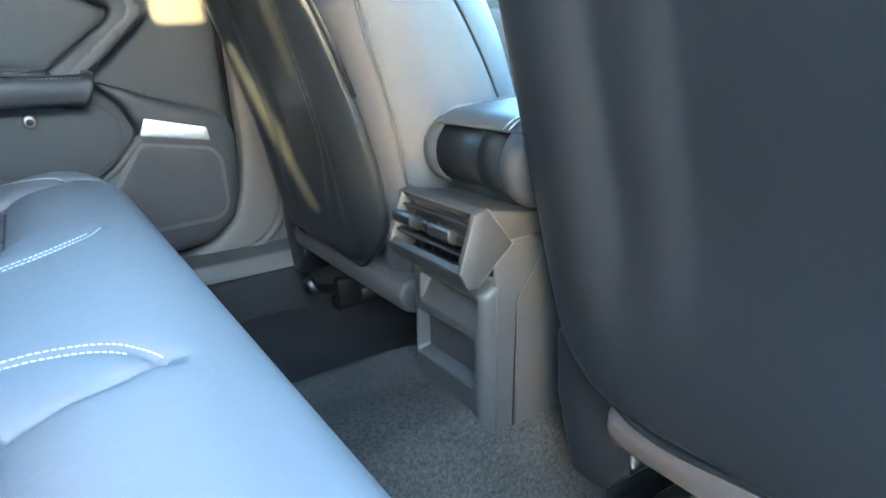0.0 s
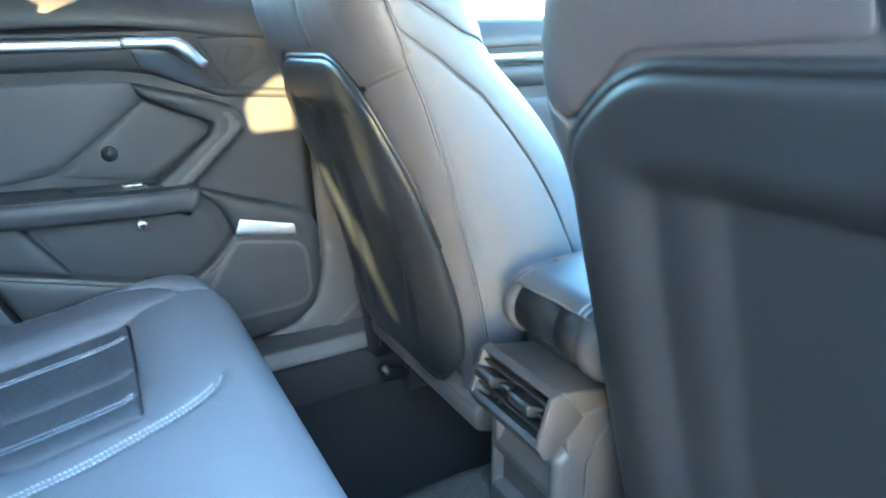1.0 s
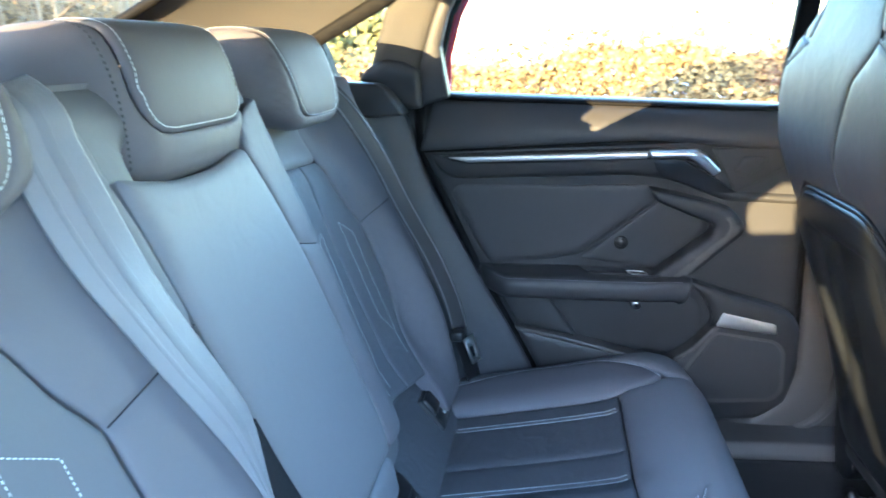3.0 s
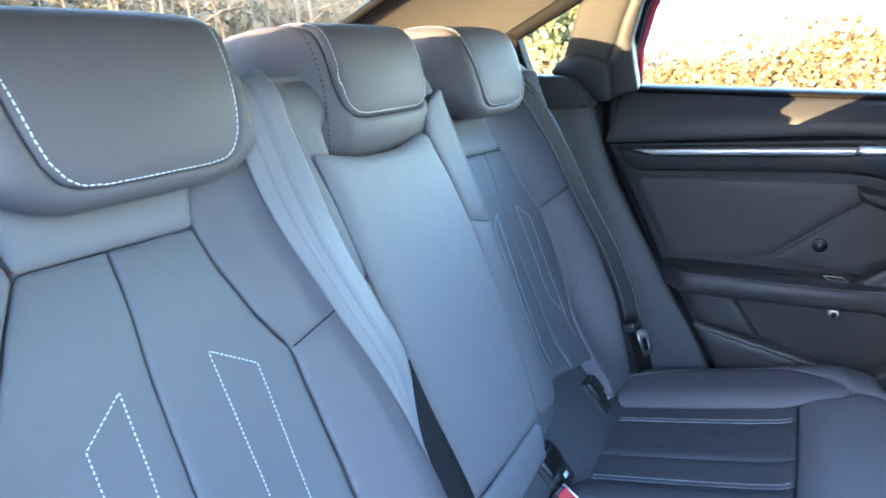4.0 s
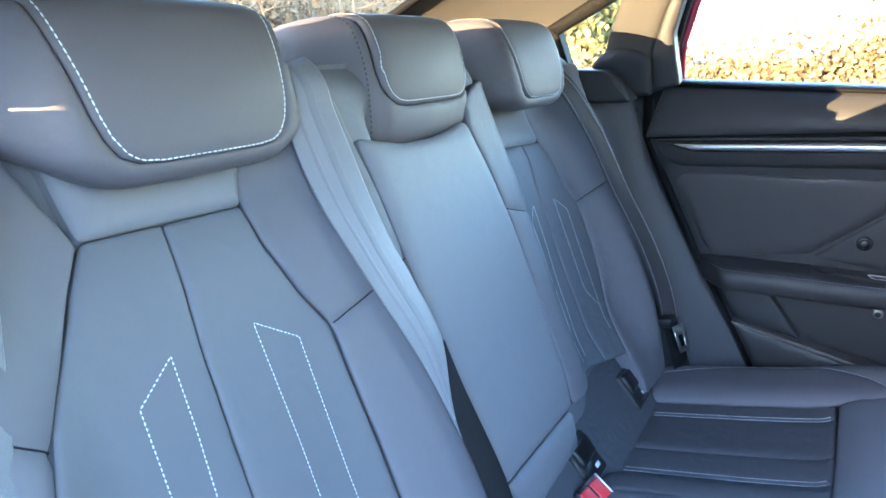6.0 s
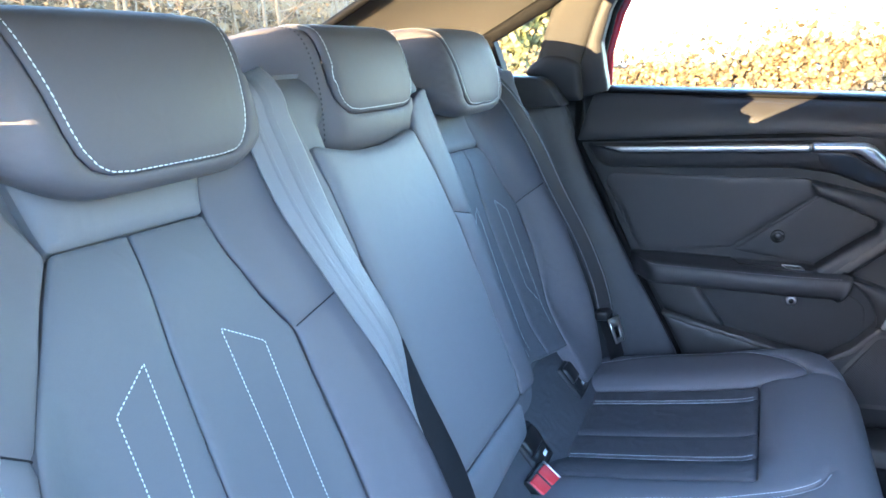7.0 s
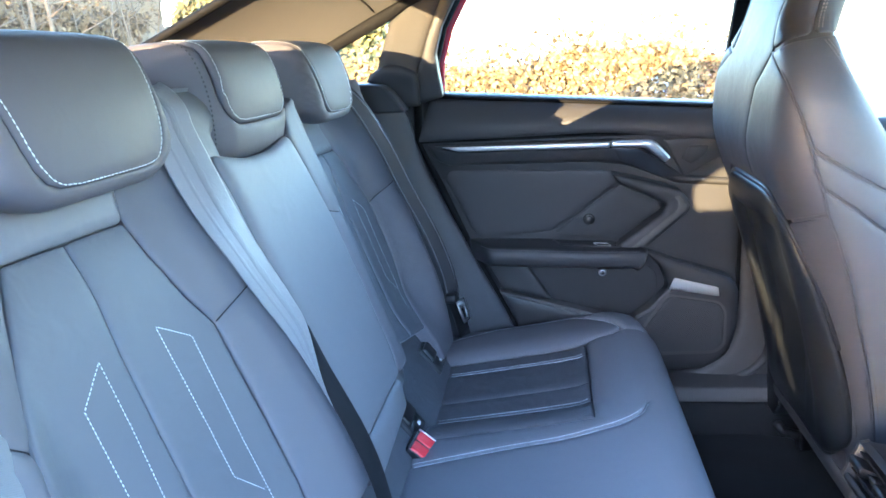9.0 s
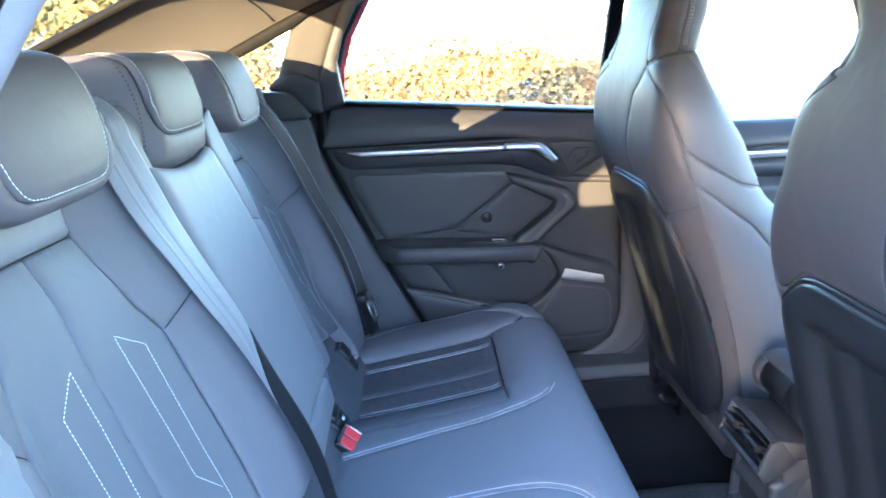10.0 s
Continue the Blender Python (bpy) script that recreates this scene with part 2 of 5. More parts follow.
            faces.append(q if turn else tuple(reversed(q)))
        me = bpy.data.meshes.new(name)
        me.from_pydata(verts, [], faces)
        me.update()
        return me


def panel(name, F, ring, material, parent, label="", **kw):
    p = Panel(F, ring, **kw)
    part(name, p.mesh(name), material, parent, label)
    return p


def stitches(name, p, line, parent, step=.0046, length=.0030, thick=.0005, material=None, lift=.0003):
    """A row of thread stitches along a line on panel p."""
    line = np.array(line, float)
    seg = np.linalg.norm(np.diff(p.F(line[:, 0], line[:, 1]), axis=0), axis=1)
    run = np.concatenate([[0], np.cumsum(seg)])
    s = np.arange(step / 2, run[-1] - length / 2, step)
    verts, faces = [], []
    ends = []
    for k in (-.5, .5):
        t = s + k * length
        q = np.stack([np.interp(t, run, line[:, 0]), np.interp(t, run, line[:, 1])], -1)
        ends.append(p.place(q, lift))
    (a, na), (b, _) = ends
    for i in range(len(s)):
        d = b[i] - a[i]
        d = d / max(np.linalg.norm(d), 1e-9)
        w = np.cross(d, na[i]) * thick
        u = na[i] * thick
        k = len(verts)
        for e, sc in ((a[i], .5), (a[i] + d * length * .2, 1), (b[i] - d * length * .2, 1), (b[i], .5)):
            verts += [tuple(e + w * sc), tuple(e + u * sc), tuple(e - w * sc)]
        for r in range(3):
            for c in range(2):
                faces.append((k + r * 3 + c, k + r * 3 + c + 1, k + r * 3 + c + 4, k + r * 3 + c + 3))
    me = bpy.data.meshes.new(name)
    me.from_pydata(verts, [], faces)
    return part(name, me, material or THREAD, parent)


def crease_line(p, line, parent, thick=.0011):
    """The shut joint at the bottom of a crease on panel p."""
    q = spaced(line, .006, closed=False)
    co, _ = p.place(q, -.0002)
    return part("crease", tube([tuple(c) for c in co], thick, 5), SEAM, parent)


def box(x0, x1, y0, y1, z0, z1, bevel=.004, segs=2):
    b = bmesh.new()
    bmesh.ops.create_cube(b, size=1)
    for v in b.verts:
        v.co = ((x0 + x1) / 2 + v.co.x * (x1 - x0), (y0 + y1) / 2 + v.co.y * (y1 - y0), (z0 + z1) / 2 + v.co.z * (z1 - z0))
    if bevel:
        bmesh.ops.bevel(b, geom=b.edges[:], offset=bevel, segments=segs, profile=.5, affect="EDGES")
    return b


def prism(profile, axis, lo, hi, bevel=.004, segs=2):
    """A profile pushed along an axis; profile in the two other axes, in order."""
    b = bmesh.new()

    def at(p, k):
        return {"x": (k, p[0], p[1]), "y": (p[0], k, p[1]), "z": (p[0], p[1], k)}[axis]
    one, two = [b.verts.new(at(p, lo)) for p in profile], [b.verts.new(at(p, hi)) for p in profile]
    b.faces.new(one)
    b.faces.new(two[::-1])
    n = len(profile)
    for i in range(n):
        b.faces.new((one[i], two[i], two[(i + 1) % n], one[(i + 1) % n]))
    bmesh.ops.recalc_face_normals(b, faces=b.faces[:])
    if bevel:
        bmesh.ops.bevel(b, geom=[e for e in b.edges if e.calc_face_angle(0) > .3], offset=bevel, segments=segs, profile=.5, affect="EDGES")
    return b


def tube(points, radius, sides=10, squash=1.0, up=(0, 0, 1), caps=True):
    """A round or flattened bar along points; radius may change from point to point."""
    b = bmesh.new()
    p = [Vector(q) for q in points]
    rad = radius if hasattr(radius, "__len__") else [radius] * len(p)
    rings = []
    for i, c in enumerate(p):
        d = (p[min(i + 1, len(p) - 1)] - p[max(i - 1, 0)]).normalized()
        s = d.cross(Vector(up)).normalized()
        t = s.cross(d)
        rings.append([b.verts.new(c + (s * math.cos(a) + t * math.sin(a) * squash) * rad[i]) for a in np.linspace(0, 2 * math.pi, sides, endpoint=False)])
    for r, q in zip(rings, rings[1:]):
        for k in range(sides):
            b.faces.new((r[k], r[(k + 1) % sides], q[(k + 1) % sides], q[k]))
    if caps:
        b.faces.new(rings[0][::-1])
        b.faces.new(rings[-1])
    bmesh.ops.recalc_face_normals(b, faces=b.faces[:])
    return b


def curve_points(pts, n):
    """Points along a smooth curve through a few places in space."""
    pts = np.array(pts, float)
    run = np.concatenate([[0], np.cumsum(np.linalg.norm(np.diff(pts, axis=0), axis=1))])
    t = np.linspace(0, run[-1], n)
    return np.stack([glide(run, pts[:, k])(t) for k in range(pts.shape[1])], -1)


def ribbon(mids, wide, width, thick=.0012, folds=0.0):
    """A strap along mids, its width along the directions wide."""
    b = bmesh.new()
    rows = []
    n = len(mids)
    for i in range(n):
        d = Vector(mids[min(i + 1, n - 1)] - mids[max(i - 1, 0)]).normalized()
        w = Vector(wide[i])
        w = (w - d * w.dot(d)).normalized()
        up = w.cross(d).normalized()
        wd = width[i] if hasattr(width, "__len__") else width
        row = []
        for k, (s, t) in enumerate(((-.5, 0), (-.47, .5), (-.25, .5), (0, .5), (.25, .5), (.47, .5), (.5, 0), (.47, -.5), (0, -.5), (-.47, -.5))):
            c = Vector(mids[i]) + w * s * wd + up * (t * thick + folds * math.cos(s * 9) * (abs(t) > .1))
            row.append(b.verts.new(c))
        rows.append(row)
    for r, q in zip(rows, rows[1:]):
        for k in range(10):
            b.faces.new((r[k], r[(k + 1) % 10], q[(k + 1) % 10], q[k]))
    b.faces.new(rows[0][::-1])
    b.faces.new(rows[-1])
    bmesh.ops.recalc_face_normals(b, faces=b.faces[:])
    return b


def sheet(F, us, vs):
    """A plain grid on F."""
    U, V = np.meshgrid(us, vs, indexing="ij")
    co = F(U, V).reshape(-1, 3)
    n = len(vs)
    faces = [(i * n + j, (i + 1) * n + j, (i + 1) * n + j + 1, i * n + j + 1) for i in range(len(us) - 1) for j in range(n - 1)]
    me = bpy.data.meshes.new("sheet")
    me.from_pydata([tuple(c) for c in co], [], faces)
    me.update()
    return me


# ---- seat surfaces ----
def smooth(a, b, x):
    t = np.clip((np.asarray(x, float) - a) / (b - a), 0, 1)
    return t * t * (3 - 2 * t)


def glide(xs, ys):
    """A smooth curve through a few places, flat-sided where they turn."""
    xs, ys = np.array(xs, float), np.array(ys, float)
    m = np.gradient(ys, xs)
    d = np.diff(ys) / np.diff(xs)
    for i in range(1, len(xs) - 1):
        if d[i - 1] * d[i] <= 0:
            m[i] = 0

    def at(x):
        x = np.clip(np.asarray(x, float), xs[0], xs[-1])
        i = np.clip(np.searchsorted(xs, x) - 1, 0, len(xs) - 2)
        h = xs[i + 1] - xs[i]
        t = (x - xs[i]) / h
        return (ys[i] * (1 + 2 * t) * (1 - t) ** 2 + h * m[i] * t * (1 - t) ** 2
                + ys[i + 1] * t * t * (3 - 2 * t) + h * m[i + 1] * t * t * (t - 1))
    return at


back_x = glide([.38, .48, .58, .72, .86, .97, 1.04], [-.232, -.240, -.256, -.300, -.345, -.380, -.403])
cush_z = glide([-.30, -.22, 0.0, .10, .16, .21], [.420, .432, .466, .484, .489, .478])


def rear_back(y, v):
    """The front of the rear backrest: y across, v its height, past 1.04 round its top."""
    y, v = np.broadcast_arrays(np.asarray(y, float), np.asarray(v, float))
    z = np.minimum(v, 1.04)
    a = np.clip((v - 1.04) / .05, 0, 1.8)
    side = np.abs(y + .008) - .398
    dip = (1 - smooth(.09, np.where(side < 0, .25, .19), np.abs(side))) * smooth(.44, .62, z) * (1 + .45 * smooth(.90, .99, z))
    x = back_x(z) - (.050 + .011 * np.sign(y)) * dip - .05 * smooth(.56, .66, np.abs(y)) - .05 * (1 - np.cos(a))
    return np.stack([x, y, z + .05 * np.sin(a)], -1)


def rear_cushion(y, v):
    """The top of the rear cushion: v runs forward, past 0.21 down its front."""
    y, v = np.broadcast_arrays(np.asarray(y, float), np.asarray(v, float))
    x = np.minimum(v, .185)
    a = np.clip((v - .185) / .045, 0, 1.6)
    rest = np.maximum(v - .185 - .072, 0)
    side = np.abs(y) - .34
    dip = (1 - smooth(.11, .17, np.abs(side))) * (1 - smooth(.05, .12, v))
    z = cush_z(x) - .022 * dip - .02 * smooth(.58, .66, np.abs(y)) - .045 * (1 - np.cos(a)) - rest
    return np.stack([x + .045 * np.sin(a) - .15 * rest - .03 * smooth(.45, .66, np.abs(y)) * smooth(.05, .25, v), y, z], -1)


# ---- rear bench ----
MID = -.01


def foot_strip(y, v):
    """The sloping leather strip between backrest and cushion: y across, v its height."""
    y, v = np.broadcast_arrays(np.asarray(y, float), np.asarray(v, float))
    return np.stack([-.281 + (.482 - v) * .75, y, v], -1)


def rear_bench():
    t = thing("rear_bench", "dark blue-grey leather rear bench with white contrast stitching", "car seat", (-.25, MID, .30), kind="")
    B = dict(sign=1, h=.011, depth=.03)
    # seams of one seat, each from top to bottom: outer and inner edge of the insert and its middle seam
    seats = (
        dict(outer=[(-.462, .962), (-.487, .931), (-.514, .890), (-.541, .857), (-.557, .825), (-.560, .70), (-.540, .46)],
             inner=[(-.303, .959), (-.302, .921), (-.286, .874), (-.266, .834), (-.265, .785), (-.262, .71), (-.262, .63), (-.268, .545)],
             seam=[(-.389, .9605), (-.400, .905), (-.405, .86), (-.408, .80), (-.411, .73), (-.414, .52)],
             support=[(-.500, 1.09), (-.466, 1.02), (-.461, .9637), (-.302, .9607), (-.286, .998), (-.270, 1.09)],
             bolster_out=[(-.600, 1.035), (-.628, .99), (-.638, .85), (-.630, .43)], bolster_out_top=[(-.545, 1.055), (-.505, 1.07)],
             bolster_in=[(-.172, 1.045), (-.168, 1.0), (-.160, .955), (-.155, .895), (-.144, .75), (-.130, .60), (-.130, .55)], bolster_in_top=[(-.262, 1.09), (-.235, 1.10), (-.198, 1.082)],
             crease_in=[(-.262, .834), (-.203, .855), (-.150, .872)], crease_out=[(-.545, .849), (-.575, .873), (-.63, .905)], shift=(0.0, 0.0)),
        dict(outer=[(.428, .930), (.452, .868), (.492, .806), (.494, .72), (.489, .668), (.462, .59), (.440, .527), (.437, .45)],
             inner=[(.275, .936), (.272, .900), (.255, .850), (.236, .810), (.235, .72), (.231, .63), (.226, .572)],
             seam=[(.357, .9335), (.346, .87), (.342, .80), (.345, .70), (.350, .545)],
             support=[(.474, 1.07), (.455, .985), (.428, .9318), (.275, .9378), (.258, .975), (.240, 1.07)],
             bolster_out=[(.580, 1.07), (.615, 1.0), (.625, .85), (.612, .43)], bolster_out_top=[(.480, 1.07)],
             bolster_in=[(.094, 1.030), (.080, .998), (.096, .935), (.110, .86), (.114, .75), (.108, .63), (.103, .586)], bolster_in_top=[(.236, 1.055), (.14, 1.052)],
             crease_in=[(.110, .874), (.145, .864), (.236, .842)], crease_out=[(.495, .806), (.557, .837), (.622, .865)], shift=(.742, -.031)),
    )
    for seat in seats:
        away = 1 if seat["outer"][0][0] > 0 else -1
        nudge = lambda line, d: [(y + away * d, z) for y, z in line]
        out, inn, mid = seat["outer"], seat["inner"], seat["seam"]
        po = panel("backrest_insert", rear_back, rounded(nudge(mid, .0010) + nudge([q for q in out if q[1] > .5], -.0015)[::-1], .004), LEATHER_DARK, t, "blue-grey leather centre strip", puff=.0035, r=.007, **B)
        pi = panel("backrest_insert", rear_back, rounded(nudge(mid, -.0010) + nudge(inn, .0015)[::-1], .004), LEATHER_DARK, t, "blue-grey leather centre strip", puff=.0035, r=.007, **B)
        panel("headrest_support", rear_back, rounded(seat["support"], .005), LEATHER, t, puff=.010, r=.02, **B)
        pb = panel("backrest_bolster", rear_back, rounded(nudge(inn, -.0015) + seat["bolster_in"][::-1] + seat["bolster_in_top"][::-1], .010), LEATHER_WARM, t, "smooth leather side bolster", puff=.004, r=.008,
              grooves=[seat["crease_in"]], deep=.0045, broad=.0030, **B)
        crease_line(pb, seat["crease_in"], t)
        pb = panel("backrest_bolster", rear_back, rounded(nudge(out, .0015) + seat["bolster_out"][::-1] + seat["bolster_out_top"], .008), LEATHER_WARM, t, "smooth leather side bolster", puff=.004, r=.008,
              grooves=[seat["crease_out"]], deep=.0045, broad=.0030, **B)
        crease_line(pb, seat["crease_out"], t)
        # decorative stitching, the same way round on both seats

        def deco(pts):
            return spaced([(y, max(z, .575)) for y, z in np.array(pts) + seat["shift"]], .004, closed=False)
        tri, par = (po, pi) if away < 0 else (pi, po)
        stitches("stitching", tri, deco([(-.478, .56), (-.477, .766), (-.474, .840), (-.435, .866), (-.438, .805), (-.444, .739), (-.450, .56)]), t, thick=.00055)
        stitches("stitching", par, deco([(-.315, .654), (-.349, .693), (-.348, .751), (-.349, .863), (-.305, .834), (-.307, .744), (-.309, .641), (-.312, .55)]), t, thick=.00055)
    panel("centre_backrest", rear_back, rounded([(-.121, .590), (.094, .588), (.105, .63), (.111, .75), (.107, .86), (.093, .935), (.076, .997), (.064, 1.003), (.03, .996), (-.01, .990), (-.08, .991), (-.12, .998), (-.162, 1.007), (-.156, .955), (-.151, .895), (-.140, .75), (-.126, .62)], .010),
          LEATHER, t, "smooth blue-grey leather middle backrest", puff=.008, r=.018, **B)
    panel("centre_backrest_foot", rear_back, rounded([(-.124, .520), (.086, .532), (.092, .584), (-.121, .586)], .012), LEATHER, t, puff=.008, r=.02, **B)
    panel("lower_strip", foot_strip, rounded([(-.60, .37), (.56, .37), (.56, .46), (.46, .545), (.20, .58), (-.60, .58)], .010), LEATHER_STRIP, t, "smooth leather lower strip, darkened for crevice shade", puff=.003, r=.012, sign=1, h=.016, depth=.02)
    part("backrest_rear", sheet(lambda u, v: rear_back(u, 1.10 - .07 * (1 - smooth(-.58, -.48, u))) * (1 - v[..., None]) + np.stack([np.full_like(u, -.60), u, np.full_like(u, .45)], -1) * v[..., None], np.linspace(-.63, .61, 14), np.linspace(0, 1, 4)), LEATHER, t, "dark covered seat back")

    # backing and base under the covers
    crest = lambda u: 1.10 - .07 * (1 - smooth(-.58, -.48, u))
    backing = lambda u, v: rear_back(u, np.minimum(v, crest(u))) - np.stack([.011 + .06 * smooth(.972, .985, v) * (1 - smooth(1.01, 1.04, v)) * (1 - smooth(.08, .11, np.abs(u + .01))), 0 * u, 0 * u], -1)
    part("backing", sheet(backing, np.linspace(-.655, .635, 110), np.linspace(.545, 1.10, 60)), LEATHER_DARK, t)
    under = lambda u, v: rear_cushion(u, v) - np.stack([np.full_like(u, .0) + .02 * smooth(.2, .24, v), 0 * u, .03 * (1 - smooth(.24, .30, v))], -1)
    part("cushion_base", sheet(under, np.linspace(-.665, .645, 60), np.linspace(-.33, .42, 30)), LEATHER_DARK, t)
    # cushion
    C = dict(sign=-1, h=.013, depth=.03)
    for side in (-1, 1):
        def at(pts, cut=.02):
            return rounded([(MID + side * a, v) for a, v in pts], cut)
        strips = [.152 if side > 0 else .182, .242, .317, .440, .482]
        rear = [-.235, -.235, -.235, -.235, -.235]
        for k in range(4):
            a0, a1 = strips[k] + .001, strips[k + 1] - .001
            s = panel("cushion_strip", rear_cushion, at([(a0, rear[k]), (a1, rear[k]), (a1, .074), (a0, .074)], .004), LEATHER_STRIP, t, puff=.005, r=.014, **C)
            for e in ((a1 - .005,) if k in (0,) else (a0 + .005,) if k == 1 else (a1 - .005,) if k == 2 else (a0 + .005,)):
                stitches("stitching", s, spaced([(MID + side * e, -.22), (MID + side * e, .070)], .02, closed=False), t, step=.0046, length=.0038, thick=.0007)
        o = panel("cushion_bolster", rear_cushion, at([(.484, -.245), (.484, .072), (.49, .13), (.52, .165), (.56, .14), (.615, .05), (.625, -.10), (.585, -.245)], .02), LEATHER_WARM, t, "smooth leather cushion side", puff=.009, r=.022, **C)
        stitches("stitching", o, [(MID + side * a, v) for a, v in curve_points([(.575, -.235), (.610, -.10), (.600, .05), (.548, .132), (.518, .155)], 40)], t, step=.0042, length=.0038, thick=.0006)
        panel("cushion_side", rear_cushion, at([(.524, .168), (.562, .143), (.619, .05), (.629, -.10), (.59, -.245), (.66, -.245), (.66, .40), (.525, .40), (.539, .26)], .01), LEATHER, t, puff=.008, r=.02, **C)
    half = [(.150, -.245), (.150, .075), (.482, .078), (.488, .132), (.52, .169), (.535, .26), (.52, .41)]
    ring = [(MID + a, v) for a, v in half] + [(MID - max(a, .180), v) for a, v in half[::-1]]
    seams = {1: curve_points([(.066, -.244), (.090, -.08), (.106, .06), (.124, .115), (.152, .150), (.190, .166)], 50),
             -1: curve_points([(.080, -.244), (.104, -.08), (.113, .05), (.128, .105), (.152, .140), (.190, .163)], 50)}
    fold = curve_points([(.188, .162), (.200, .134), (.201, .105), (.196, .080)], 16)
    m = panel("cushion_centre", rear_cushion, rounded(ring, .010), LEATHER, t, "smooth leather middle and front of the cushion", puff=.006, r=.014,
              grooves=[[(MID + s * a, v) for a, v in seams[s]] for s in (-1, 1)] + [[(MID - a, v) for a, v in fold]], deep=.005, broad=.0028, **C)
    for s in (-1, 1):
        for d, n in ((-.0055, 50), (.0055, 47)):
            stitches("stitching", m, [(MID + s * (a + d), v - .25 * d) for a, v in seams[s][1:n]], t, step=.0050, length=.0036, thick=.00065)
    for y in (.160, .430, -.180, -.450):
        # hatches over the child-seat anchors, let into the lower strip
        lean = Matrix.Translation((-.2645 + .002, y, .461)) @ Matrix.Rotation(radians(-36.9), 4, "Y")

        def tip(b):
            bmesh.ops.transform(b, matrix=lean, verts=b.verts)
            return b
        hatch = part("anchor_hatch", tip(box(-.020, .0075, -.036, .036, -.036, .038, .006, 3)), PLASTIC, t, "dark plastic anchor hatch")
        part("anchor_flap", tip(box(-.006, .0135, -.029, .029, -.004, .033, .006, 3)), GLOSS, hatch)
        part("anchor_slot", tip(box(-.010, .0082, -.029, .029, -.030, -.006, .001, 1)), BLACK, hatch)
        part("anchor_symbol", tip(box(.006, .0090, .004, .018, -.022, -.015, .0002, 1)), THREAD, hatch)
    return t


rear_bench()


# ---- rear headrests ----
HEAD_MID = np.array([(-.404, 1.126), (-.392, 1.080), (-.393, 1.024), (-.396, .998), (-.45, .990), (-.53, 1.000), (-.556, 1.06), (-.540, 1.122), (-.480, 1.152), (-.420, 1.148)])
HEAD = np.array([(-.404, 1.130), (-.386, 1.080), (-.382, 1.018), (-.398, .990), (-.440, .996), (-.525, 1.078), (-.545, 1.125), (-.530, 1.152), (-.470, 1.156), (-.420, 1.148)])


def head_profile(points):
    """The side view of a headrest as a closed smooth line, started at its upper rear edge, with its length."""
    p = points.copy()
    for _ in range(3):
        p = np.stack([.75 * p + .25 * np.roll(p, -1, 0), .25 * p + .75 * np.roll(p, -1, 0)], 1).reshape(-1, 2)
    i = np.argmin(p[:, 0] - p[:, 1] * .3)
    p = np.roll(p, -i, 0)
    if p[3, 1] < p[0, 1]:
        p = p[::-1]
    p = np.vstack([p, p[:1]])
    run = np.concatenate([[0], np.cumsum(np.linalg.norm(np.diff(p, axis=0), axis=1))])
    return p, run


HMID = np.array([-.458, 1.082])


